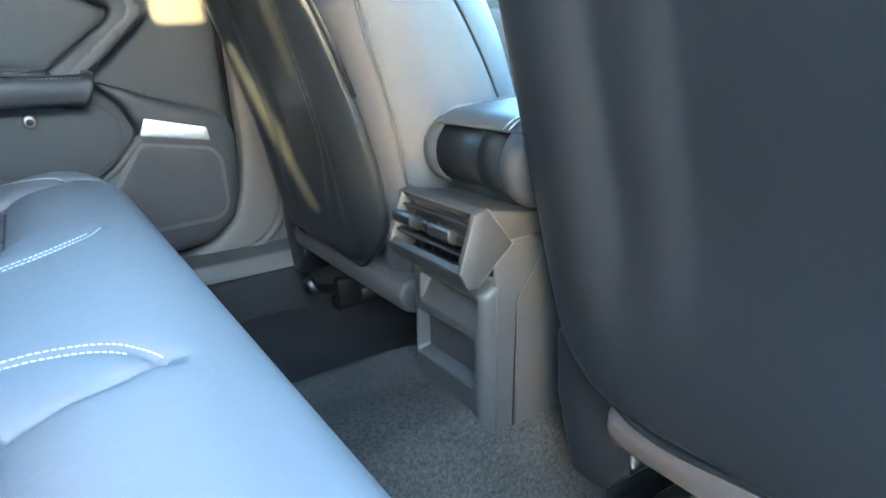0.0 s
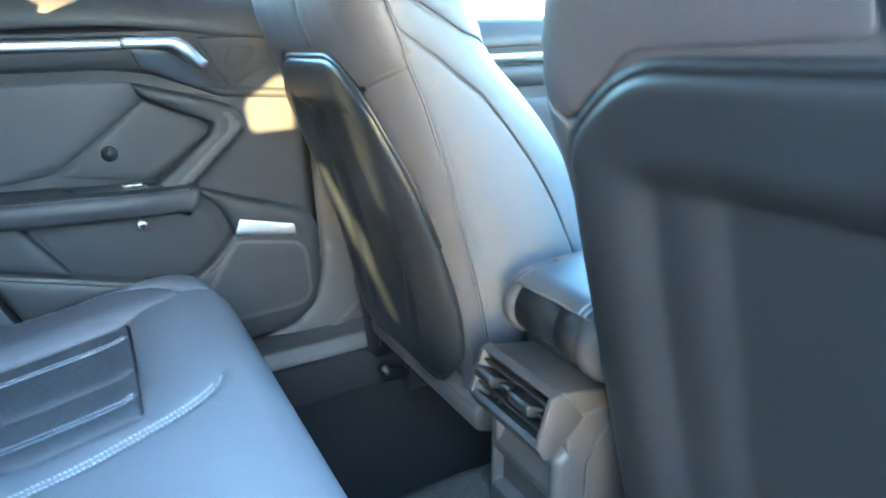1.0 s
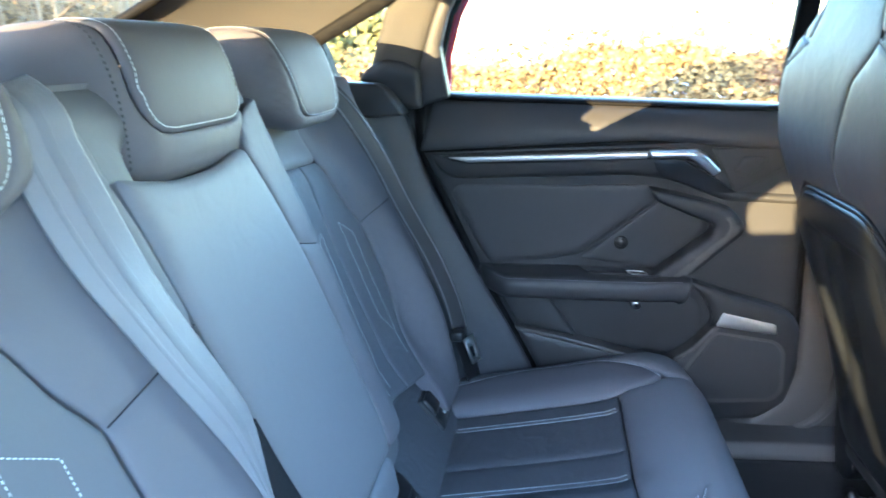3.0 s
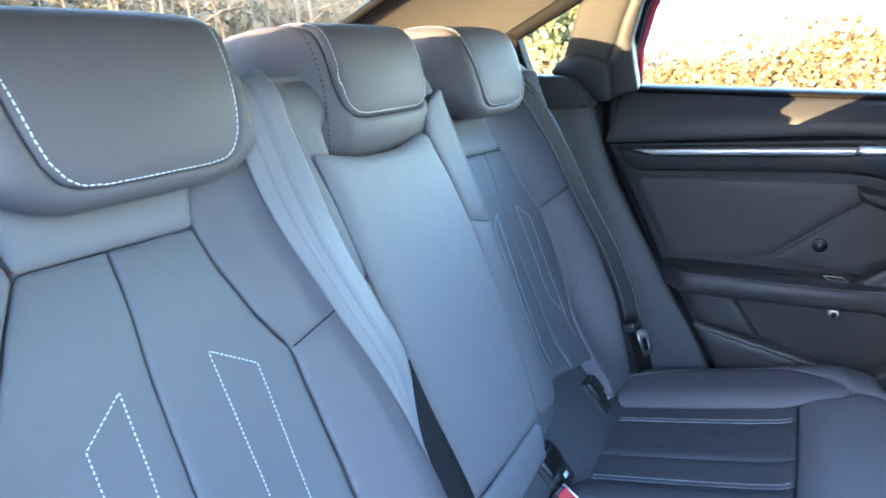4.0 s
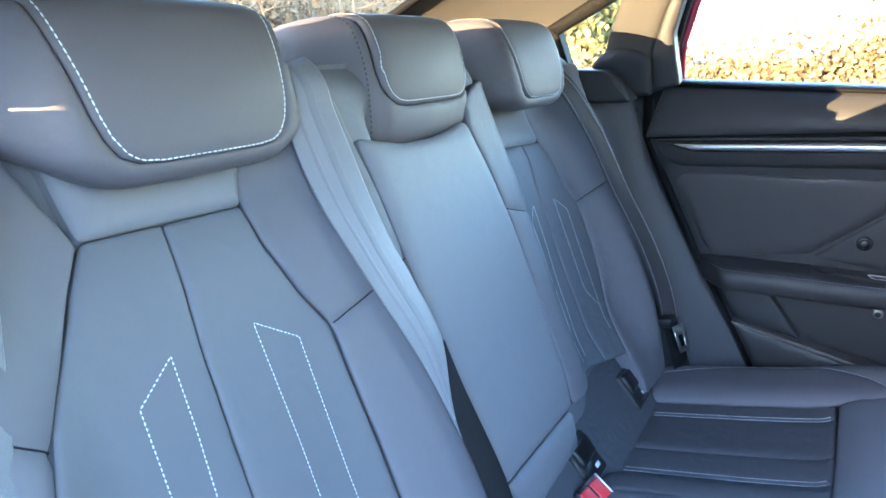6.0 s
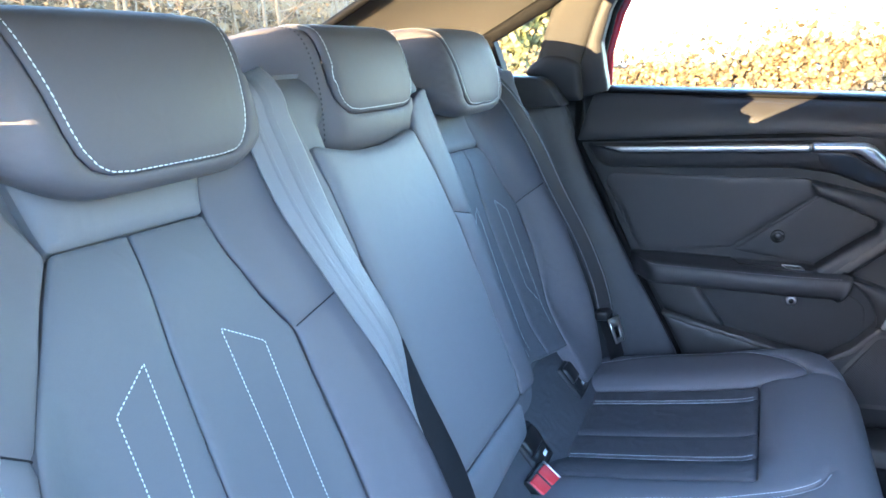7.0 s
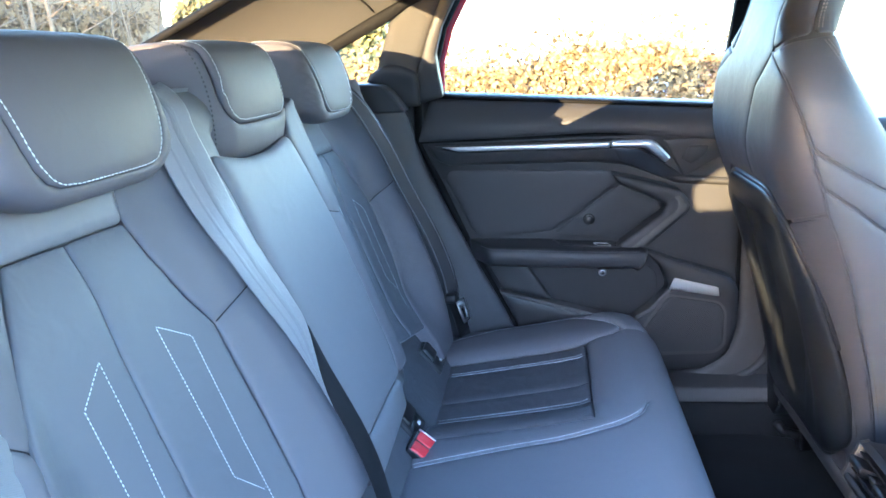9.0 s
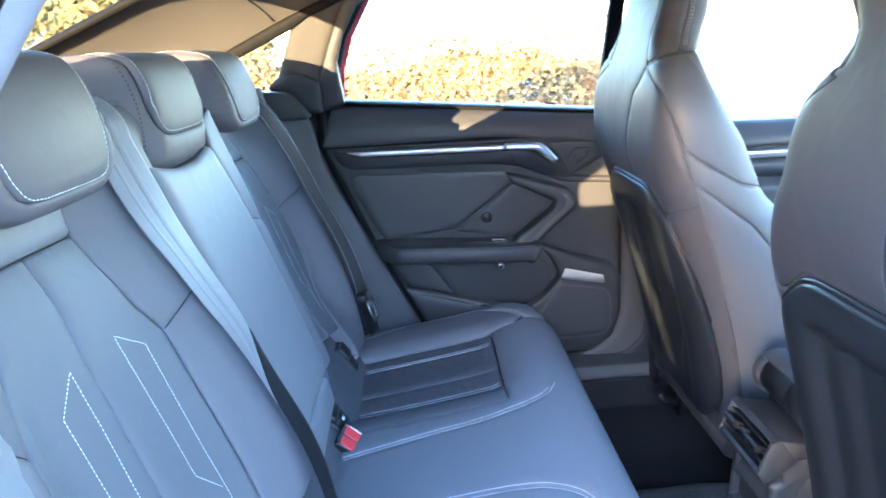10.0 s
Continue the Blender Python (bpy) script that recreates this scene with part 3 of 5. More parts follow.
def headrest(name, mid, half, label, lift=0.0, narrow=0.035, band=False, slant=.026, low=1.022, tuck=.45, points=HEAD, sweep=.055, square=6.0, belly=.07):
    t = thing(name, label, "headrest", (-.45, mid, 1.0), "rear headrests")

    HP, HRUN = head_profile(points)

    def head_at(z):
        """Length along the profile at which its front is at height z."""
        return min((abs(p[1] - z), r) for p, r in zip(HP, HRUN) if p[0] > -.42)[1]

    def F(u, v):
        u, v = np.broadcast_arrays(np.asarray(u, float), np.asarray(v, float))
        k = (1 - np.clip(np.abs(u) / half, 0, .999) ** square) ** (1 / square)
        k = .15 + .85 * k
        x, z = np.interp(v, HRUN, HP[:, 0]), np.interp(v, HRUN, HP[:, 1])
        z = z + tuck * np.maximum(1.03 - z, 0)
        z = z + belly * np.clip((1.075 - z) / .085, 0, 1.1) * np.clip((np.abs(u) / half - .42) / .58, 0, 1) ** 2
        bow = .012 * (u / half) ** 2 + sweep * np.clip((np.abs(u) - half + narrow * 1.08) / narrow, 0, 1) ** 1.1
        return np.stack([HMID[0] + (x - HMID[0]) * k - bow, mid + u, HMID[1] + lift + (z - HMID[1]) * k], -1)
    L, lo, f = HRUN[-1], head_at(low), half - narrow
    end = half * .992
    top = .02
    K = dict(sign=-1, h=.011, depth=.006)
    probe = facing(F, np.array([0.0]), np.array([head_at(1.06)]), 1)[0]
    K["sign"] = 1 if probe[0] > 0 else -1
    front_ring = rounded([(-f, top), (-f + slant * .25, lo * .55), (-f + slant, lo), (f - slant, lo), (f - slant * .25, lo * .55), (f, top)], .040)
    fp = panel("front_panel", F, front_ring, LEATHER_HEAD, t, puff=.0035, r=.010, **K)
    u_shape = [(-f - .001, top)] + [tuple(x) for x in rounded([(-f - .001, top), (-f - .001 + slant * .25, lo * .55), (-f - .001 + slant, lo + .001), (f + .001 - slant, lo + .001), (f + .001 - slant * .25, lo * .55), (f + .001, top)], .041, closed=False)] + [(f + .001, top), (end, top), (end, L - .001), (-end, L - .001), (-end, top)]
    u_shape = [p for i, p in enumerate(u_shape) if i == 0 or np.hypot(p[0] - u_shape[i - 1][0], p[1] - u_shape[i - 1][1]) > 1e-5]
    up = panel("wrap", F, u_shape, LEATHER_HEAD, t, puff=.0035, r=.010, **K)
    panel("top_rear", F, [(-end, .001), (end, .001), (end, top - .0005), (-end, top - .0005)], LEATHER_HEAD, t, puff=.001, r=.004, sign=K["sign"], h=.009, depth=.004)
    for s in (-1, 1):
        b = bmesh.new()
        ring = [b.verts.new(tuple(F(np.array(s * end), np.array(v)))) for v in np.linspace(0, L, 40, endpoint=False)]
        b.faces.new(ring)
        bmesh.ops.recalc_face_normals(b, faces=b.faces[:])
        if b.faces[:][0].normal.y * s < 0:
            bmesh.ops.reverse_faces(b, faces=b.faces[:])
        part("side_cap", b, LEATHER_HEAD, t)
    line = rounded([(-f + .005, top + .01), (-f + .005 + slant * .25, lo * .55), (-f + .004 + slant, lo - .005), (f - .004 - slant, lo - .005), (f - .005 - slant * .25, lo * .55), (f - .005, top + .01)], .037, closed=False)
    stitches("stitching", fp, spaced(line, .004, closed=False), t, step=.0054, length=.0042, thick=.0006)
    if band:
        for s in (-1, 1):
            w = half - narrow + .007
            stitches("dark_stitching", up, [(s * w, v) for v in np.linspace(top + .005, lo + .055, 40)], t, step=.006, length=.003, thick=.0009, material=BLACK)
    for s in (-1, 1):
        part("post", tube([(-.47, mid + s * .05, 1.06), (-.475, mid + s * .05, 1.0)], .006), CHROME, t)
    return t


headrest("rear_headrest", -.358, .150, "blue-grey leather outer headrest with white stitched front panel", lift=-.007, narrow=.034, sweep=.072)
headrest("rear_headrest", .007, .136, "blue-grey leather middle headrest with white stitched front panel", lift=-.008, narrow=.039, sweep=.062, band=True, slant=-.002, low=1.040, tuck=0.0, points=HEAD_MID, belly=.012)
headrest("rear_headrest", .352, .142, "blue-grey leather outer headrest with white stitched front panel", lift=-.007, narrow=.033, sweep=.064)


# ---- seat belts ----
def belts():
    t = thing("seat_belt", "dark woven middle seat belt lying over the backrest", "seat belt", (-.4, -.22, 1.07))
    # its two edges over the backrest; lower down it turns over, its shade put into darker webbing
    near_edge = curve_points([(-.250, 1.090), (-.247, 1.04), (-.246, .985), (-.2433, .927), (-.235, .891), (-.226, .855), (-.210, .797), (-.197, .732), (-.189, .667), (-.186, .616), (-.184, .55), (-.184, .50)], 60)
    far_edge = curve_points([(-.196, 1.090), (-.196, 1.04), (-.194, .985), (-.192, .925), (-.187, .888), (-.181, .860), (-.168, .803), (-.161, .720), (-.157, .655), (-.154, .605), (-.152, .55), (-.152, .50)], 60)
    rise = np.array([.022, 0, .006])
    left, right = rear_back(near_edge[:, 0], near_edge[:, 1]) + rise, rear_back(far_edge[:, 0], far_edge[:, 1]) + rise
    right = right + np.outer(.006 * smooth(.55, .8, np.linspace(0, 1, 60)), (1, 0, 0))
    turn = 1 - smooth(.50, .70, np.linspace(0, 1, 60))
    fold = left + (right - left) * turn[:, None]
    part("webbing", ribbon(((left + fold) / 2)[:42], (right - left)[:42], np.linalg.norm(fold - left, axis=1)[:42]), WEB, t)
    part("twisted_webbing", ribbon(((right + fold) / 2)[31:], (right - left)[31:], np.linalg.norm(right - fold, axis=1)[31:]), WEB_SHADED, t, "turned-over lower webbing, darkened for its shade")
    for e, w in ((.30, .005), (.62, .009)):
        part("woven_band", ribbon((left + (fold - left) * e)[:40] + np.array([.0006, 0, .0004]), (right - left)[:40], w * turn[:40], .0003), WEB_BAND, t, "slightly darker lengthwise band")
    f = thing("seat_belt", "dark woven outer seat belt with metal tongue, stowed upright", "seat belt", (-.36, .52, 1.05))
    q = np.array([(-.435, .458, 1.075), (-.396, .468, 1.035), (-.350, .488, .95), (-.306, .515, .83), (-.260, .556, .70), (-.236, .582, .60), (-.230, .593, .55)])
    pts = curve_points(q, 30)
    part("webbing", ribbon(pts, [(.88, .46, .1)] * 30, .034), WEB_DIM, f)
    for e in (-.014, .014):
        part("edge_thread", tube(pts + np.array([.88 * e + .0012, .46 * e - .001, 0]), .0012, 5), WEB, f)
    pts2 = curve_points([(-.236, .597, .55), (-.222, .603, .50), (-.208, .61, .43)], 8)
    part("lower_webbing", ribbon(pts2, [(.45, .85, .1)] * 8, .045), BLACK, f)
    tongue = part("tongue", box(-.247, -.219, .563, .623, .535, .556, .006, 3), BLACK, f, "black plastic belt tongue")
    b = bmesh.new()
    frame = [(-.020, .533), (.020, .533), (.017, .478), (-.015, .478)]
    hole = [(-.011, .514), (.011, .514), (.009, .487), (-.008, .487)]
    def on(a, z, d):
        return (-.215 + a * .35 + (z - .53) * -.25 + d, .597 + a * .9, z)
    loops = [[b.verts.new(on(a, z, d)) for a, z in ring] for d in (0, .003) for ring in (frame, hole)]
    for i in range(4):
        j = (i + 1) % 4
        b.faces.new((loops[2][i], loops[2][j], loops[3][j], loops[3][i]))
        b.faces.new((loops[0][j], loops[0][i], loops[1][i], loops[1][j]))
        b.faces.new((loops[0][i], loops[0][j], loops[2][j], loops[2][i]))
        b.faces.new((loops[1][j], loops[1][i], loops[3][i], loops[3][j]))
    bmesh.ops.recalc_face_normals(b, faces=b.faces[:])
    part("latch_plate", b, CHROME, tongue, "bright metal latch plate")
    n = thing("seat_belt", "dark woven outer seat belt hanging beside the door opening", "seat belt", (-.36, -.60, .9))
    q = np.array([(-.47, -.52, 1.075), (-.42, -.54, 1.03), (-.38, -.565, .95), (-.335, -.600, .84), (-.29, -.625, .72), (-.25, -.64, .60), (-.22, -.645, .47)])
    part("webbing", ribbon(curve_points(q, 30), [(-.35, .9, .1)] * 30, .045), WEB, n)


belts()


def buckle(x, y, z):
    t = thing("belt_buckle", "twin red and black seat belt buckles lying over the seat gap", "buckle", (x, y, z))
    tilt = Matrix.Translation((x, y, z)) @ Euler((radians(6), radians(39), radians(-6))).to_matrix().to_4x4()

    def put(name, b, m, parent, label=""):
        bmesh.ops.transform(b, matrix=tilt, verts=b.verts)
        return part(name, b, m, parent, label)
    put("body", box(-.027, .026, -.027, .027, -.024, .006, .004, 3), BLACK, t)
    for c in (-.0135, .0135):
        put("button", box(-.021, .024, c - .0118, c + .0118, -.004, .0088, .003, 3), RED, t, "bright red release button")
        put("button_rim", box(.0235, .0262, c - .0118, c + .0118, -.006, .0080, .001, 1), RED, t)
    put("divider", box(-.024, .026, -.0015, .0015, -.004, .0078, .0006, 1), BLACK, t)
    put("rim", box(-.0245, .0255, .0255, .0275, -.004, .0092, .0006, 1), CHROME, t, "bright metal edge")


buckle(-.226, .104, .438)


# ---- far rear door ----
def belt_z(x):
    """Height of the window's lower edge."""
    return 1.016 - .095 * (np.asarray(x, float) + .25)


def door_card(x, z):
    x, z = np.broadcast_arrays(np.asarray(x, float), np.asarray(z, float))
    return np.stack([x, .704 + 0 * x - .012 * smooth(.80, .92, z), z], -1)


def door_pad(x, v):
    """The padded top of the door: v 0 at its lower edge, 1 at the crest, on to the glass."""
    x, v = np.broadcast_arrays(np.asarray(x, float), np.asarray(v, float))
    k = v / .11
    low = .908 - .03 * smooth(.1, .42, x)
    z = low + (belt_z(x) - .012 - low) * np.minimum(k, 1) + .012 * smooth(1, 1.5, k)
    y = .684 + .022 * smooth(.1, 1, k) * k + .050 * smooth(.85, 1.6, k)
    return np.stack([x, y, z], -1)


def rear_door(y_sign=1):
    t = thing("door_1", "closed rear car door with dark trim and aluminium strips", "car door", (.1, .72, .3), kind="structure")
    D = dict(sign=1, h=.014)
    card = panel("door_card", door_card, rounded([(-.300, .915), (.445, .905), (.447, .42), (.425, .352), (.375, .318), (.20, .300), (-.02, .300), (-.085, .42), (-.19, .64)], .02), PLASTIC, t, puff=.004, r=.012, depth=.05, **D)
    panel("upper_pad", door_pad, rounded([(-.302, 0), (.50, 0), (.50, .19), (-.252, .19), (-.268, .11)], .006), DOOR_SOFT, t, "soft dark padded door top", puff=.004, r=.012, h=.013, depth=.01, sign=1)
    panel("pad_groove", door_card, rounded([(-.30, .9125), (.44, .902), (.44, .893), (-.30, .9035)], .002), RUBBER, t, puff=.001, r=.003, off=.003, depth=.005, sign=1, h=.02)
    part("window_seal", tube([(-.262, .730, float(belt_z(-.262)) - .006), (.47, .730, float(belt_z(.47)) - .006)], .024, 14, squash=.34), RUBBER, t, "black rubber window seal")
    part("window_corner", box(-.335, -.255, .742, .775, .93, 1.035, .004, 1), RUBBER, t)
    # upper moulding that carries the strip
    panel("moulding", door_card, rounded([(-.285, .902), (.18, .893), (.225, .86), (.30, .80), (.44, .785), (.44, .765), (.30, .778), (.19, .826), (.12, .838), (-.235, .846), (-.262, .86)], .012), PLASTIC, t, puff=.012, r=.02, off=.002, depth=.02, **D)
    panel("strip_bed", door_card, rounded([(-.262, .897), (.16, .889), (.16, .868), (-.205, .876), (-.232, .884)], .003), BLACK, t, puff=.002, r=.004, off=.0125, depth=.01, **D)
    s = panel("aluminium_strip", door_card, rounded([(-.244, .8945), (.1485, .8855), (.1485, .8735), (-.205, .8825)], .002), ALU, t, "bright brushed aluminium strip", puff=.003, r=.004, off=.015, depth=.008, **D)
    panel("handle_bowl", door_card, rounded([(.160, .872), (.215, .868), (.262, .838), (.318, .795), (.255, .800), (.205, .826), (.172, .84)], .008), GLOSS, t, "dark handle recess", puff=.001, r=.004, off=.0145, depth=.01, **D)
    panel("door_handle", door_card, rounded([(.1515, .890), (.240, .887), (.255, .879), (.285, .845), (.272, .834), (.232, .868), (.222, .872), (.1515, .8755)], .004), CHROME, t, "satin chrome door handle", puff=.006, r=.008, off=.022, depth=.012, h=.007, sign=1)
    panel("tweeter_wedge", door_card, rounded([(.268, .885), (.44, .884), (.44, .86), (.318, .793)], .008), PLASTIC, t, puff=.004, r=.008, off=.006, depth=.012, **D)
    panel("tweeter_grille", door_card, rounded([(.310, .838), (.326, .868), (.370, .866), (.363, .844), (.333, .824)], .006), PLASTIC, t, puff=.003, r=.004, off=.0095, depth=.004, **D)
    # insert
    panel("insert", door_card, rounded([(-.232, .834), (.155, .818), (.172, .786), (.012, .672), (-.165, .655), (-.19, .69), (-.247, .815)], .012), DOOR_SOFT, t, "soft dark door insert", puff=.004, r=.01, off=.003, depth=.01, **D)
    panel("insert_wedge", door_card, rounded([(.174, .783), (.262, .742), (.270, .72), (.165, .640), (.018, .668)], .004), PLASTIC, t, "smooth dark switch panel", puff=.002, r=.006, off=.0045, depth=.01, **D)
    part("key_cap", tube([(.100, .704, .699), (.100, .694, .699), (.100, .692, .699)], [.0135, .0135, .011], 24, up=(0, 0, 1)), BLACK, t, "round black cap")
    part("key_rim", tube([(.100, .692, .699), (.100, .6905, .699)], [.0085, .0075], 20), GLOSS, t)
    # grab handle
    panel("grab_handle", door_card, rounded([(.152, .816), (.258, .786), (.309, .766), (.330, .735), (.326, .718), (.206, .613), (.157, .620), (.160, .638), (.268, .719), (.274, .737), (.165, .790)], .007), PLASTIC, t, "dark slanted grab handle", puff=.010, r=.011, off=.038, depth=.05, h=.007, sign=1)
    panel("handle_face", door_card, rounded([(.206, .622), (.318, .721), (.321, .735), (.304, .757), (.288, .757), (.300, .738), (.296, .724), (.186, .630)], .004), PLASTIC_GREY, t, puff=.002, r=.004, off=.0465, depth=.01, h=.008, sign=1)

    screw = part("screw", tube([(.130, .700, .566), (.130, .684, .566), (.130, .682, .566)], [.0095, .0095, .0075], 20), ALU, t, "small round screw with a bright rim")
    part("screw_socket", tube([(.130, .6825, .566), (.130, .6812, .566)], [.0055, .005], 14), BLACK, screw)
    # armrest
    def arm(x, v):
        x, v = np.broadcast_arrays(np.asarray(x, float), np.asarray(v, float))
        reach = .085 * smooth(-.21, -.13, x) * (1 - .15 * smooth(.1, .24, x))
        top = .662 - .10 * (x + .17) * .55
        y = np.interp(v, [0, .06, .075, .095, .115, .13, .17], [.0, .78, .93, 1.0, .97, .88, .0])
        z = np.interp(v, [0, .06, .075, .095, .115, .13, .17], [.0, -.004, -.009, -.025, -.045, -.055, -.060])
        return np.stack([x, .703 - reach * y, top + z], -1)
    a = panel("armrest", arm, rounded([(-.205, .004), (.150, .004), (.232, .062), (.226, .10), (.19, .165), (-.19, .165)], .014), DOOR_SOFT, t, "soft padded armrest with white stitching", puff=.003, r=.012, h=.012, depth=.004, sign=1)
    for v in (.070, .076):
        stitches("stitching", a, [(x, v) for x in np.linspace(-.17, .215, 40)], t, step=.0065, length=.004, thick=.0006, material=PALE_TRIM)
    panel("window_switch_bed", arm, rounded([(.012, .006), (.150, .006), (.185, .030), (.168, .052), (.03, .036)], .005), GLOSS, t, "black window switch panel", puff=.001, r=.004, off=.003, h=.012, depth=.004, sign=1)
    panel("window_switch", arm, rounded([(.108, .020), (.142, .022), (.150, .040), (.118, .038)], .003), CHROME, t, puff=.004, r=.006, off=.004, h=.006, depth=.003, sign=1)

    # lower door: pocket wall, ridge, loudspeaker pod
    panel("pocket_side", door_card, rounded([(-.178, .640), (-.064, .606), (.006, .497), (-.118, .528)], .008), PLASTIC, t, puff=.008, r=.014, off=.020, depth=.03, **D)
    panel("pocket_hollow", door_card, rounded([(-.055, .608), (.22, .59), (.262, .56), (.262, .50), (.19, .452), (.012, .495)], .02), PLASTIC, t, "dark open door pocket", puff=.001, r=.006, off=.0055, depth=.004, **D)
    low = panel("pocket_wall", door_card, rounded([(-.124, .528), (.004, .494), (.12, .460), (.190, .444), (.235, .476), (.285, .528), (.285, .31), (-.02, .302), (-.07, .41)], .014), PLASTIC, t, puff=.012, r=.018, off=.030, depth=.04, **D)
    panel("pocket_lip", door_card, rounded([(-.124, .531), (.004, .498), (.12, .464), (.19, .448), (.238, .480), (.284, .530), (.292, .522), (.244, .470), (.19, .437), (.118, .453), (.002, .487), (-.12, .521)], .006), PLASTIC_GREY, t, puff=.004, r=.005, off=.040, depth=.03, h=.01, sign=1)
    panel("speaker_pod", door_card, rounded([(.222, .625), (.262, .612), (.300, .596), (.428, .552), (.446, .520), (.446, .42), (.426, .352), (.375, .316), (.22, .302), (.21, .40), (.238, .478), (.284, .530), (.262, .585)], .016), PLASTIC, t, puff=.012, r=.02, off=.030, depth=.05, **D)
    g = panel("speaker_grille", door_card, rounded([(.285, .510), (.398, .490), (.412, .470), (.413, .385), (.395, .366), (.215, .362), (.225, .420)], .014), GRILLE, t, "finely ribbed loudspeaker grille", puff=.002, r=.006, off=.043, depth=.01, **D)
    panel("grille_frame", door_card, rounded([(.281, .517), (.402, .496), (.420, .472), (.420, .380), (.398, .358), (.21, .352), (.22, .43)], .016), PLASTIC_GREY, t, puff=.001, r=.004, off=.0415, depth=.006, **D)
    panel("speaker_strip", door_card, rounded([(.296, .556), (.397, .530), (.400, .507), (.285, .527)], .003), ALU, t, "brushed aluminium loudspeaker strip", puff=.001, r=.003, off=.043, depth=.01, h=.01, sign=1)
    # glass, frame and seal
    part("pane", prism([(.72, 1.36), (.768, .99), (.772, .99), (.724, 1.36)], "x", -.26, .52, 0), GLASS, t).visible_shadow = False
    part("frame_rear", tube([(-.262, .742, 1.00), (-.258, .735, 1.09), (-.232, .722, 1.17), (-.178, .705, 1.255), (-.12, .695, 1.285), (0, .69, 1.30), (.44, .688, 1.305)], .014, 10, up=(0, 1, 0)), RUBBER, t, "black window seal")
    panel("frame_trim", lambda x, z: np.stack([np.asarray(x, float) + 0 * z, .712 - .16 * np.maximum(np.asarray(z, float) - 1.03, 0) + 0 * x, np.asarray(z, float) + 0 * x], -1), rounded([(-.304, .995), (-.236, 1.010), (-.242, 1.06), (-.246, 1.11), (-.225, 1.17), (-.185, 1.235), (-.12, 1.272), (.44, 1.295), (.44, 1.315), (-.14, 1.295), (-.215, 1.245), (-.262, 1.15), (-.290, 1.078)], .006), PLASTIC, t, "dark window frame trim", puff=.006, r=.010, off=.014, depth=.03, h=.012, sign=1)
    part("outer_frame", tube([(-.252, .765, 1.00), (-.244, .760, 1.09), (-.215, .747, 1.17), (-.158, .730, 1.26), (-.10, .72, 1.30), (.42, .71, 1.32)], .010, 10, up=(0, 1, 0)), PAINT, t, "red painted window frame")
    part("front_frame", prism([(.395, .96), (.435, .955), (.475, 1.31), (.440, 1.31)], "y", .715, .745, .006), RUBBER, t, "black door frame upright")
    part("outer_panel", prism([(.78, .20), (.80, .86), (.775, .90), (.765, .86), (.745, .20)], "x", -.30, .46, .004), PAINT, t, "red painted outer door skin")
    return t


rear_door()


# ---- far front door, seen past the seats ----
def front_door():
    t = thing("door_2", "closed front car door with dark trim and aluminium strip", "car door", (1.0, .72, .3), kind="structure")

    def card(x, z):
        x, z = np.broadcast_arrays(np.asarray(x, float), np.asarray(z, float))
        return np.stack([x, .72 - .02 * smooth(.75, .85, z), z], -1)
    D = dict(sign=1, h=.02)
    panel("door_card", card, rounded([(.56, .86), (1.75, .86), (1.75, .245), (.58, .245)], .03), PLASTIC, t, puff=.004, r=.012, depth=.04, **D)
    def pad(x, v):
        x, v = np.broadcast_arrays(np.asarray(x, float), np.asarray(v, float))
        k = v / .1
        top = .900 - .03 * (x - .6)
        return np.stack([x, .695 + .03 * smooth(.2, 1, k) + .045 * smooth(.9, 1.6, k), .835 + (top - .835) * np.minimum(k, 1)], -1)
    panel("upper_pad", pad, rounded([(.56, 0), (1.75, 0), (1.75, .17), (.56, .17)], .006), DOOR_SOFT, t, "soft door top", puff=.004, r=.012, h=.02, depth=.01, sign=1)
    panel("aluminium_strip", card, rounded([(.60, .829), (1.30, .816), (1.30, .800), (.60, .812)], .003), ALU, t, "bright aluminium strip", puff=.003, r=.004, off=.010, depth=.01, **D)
    panel("moulding", card, rounded([(.58, .80), (1.30, .79), (1.30, .735), (.58, .76)], .012), PLASTIC, t, puff=.012, r=.02, off=.006, depth=.02, **D)
    panel("handle_bowl", card, rounded([(1.28, .80), (1.42, .79), (1.46, .72), (1.30, .73)], .01), GLOSS, t, puff=.002, r=.006, off=.018, depth=.02, **D)
    panel("door_handle", card, rounded([(1.28, .815), (1.40, .812), (1.46, .76), (1.43, .75), (1.37, .795), (1.28, .80)], .006), CHROME, t, "satin chrome door handle", puff=.006, r=.008, off=.024, depth=.02, h=.01, sign=1)
    panel("insert", card, rounded([(.66, .73), (1.20, .715), (1.24, .67), (1.02, .56), (.66, .57)], .012), DOOR_SOFT, t, puff=.004, r=.01, off=.003, depth=.01, **D)
    panel("grab_handle", card, rounded([(1.20, .735), (1.26, .72), (1.42, .66), (1.36, .62), (1.24, .66)], .014), PLASTIC, t, puff=.02, r=.024, off=.03, depth=.05, h=.012, sign=1)
    part("armrest", box(.62, 1.35, .645, .73, .50, .56, .02, 4), DOOR_SOFT, t)
    part("pane", prism([(.72, 1.36), (.768, .90), (.772, .90), (.724, 1.36)], "x", .56, 1.75, 0), GLASS, t).visible_shadow = False
    part("outer_panel", prism([(.78, .20), (.80, .85), (.77, .90), (.765, .85), (.745, .20)], "x", .50, 1.75, .004), PAINT, t, "red painted outer door skin")


front_door()


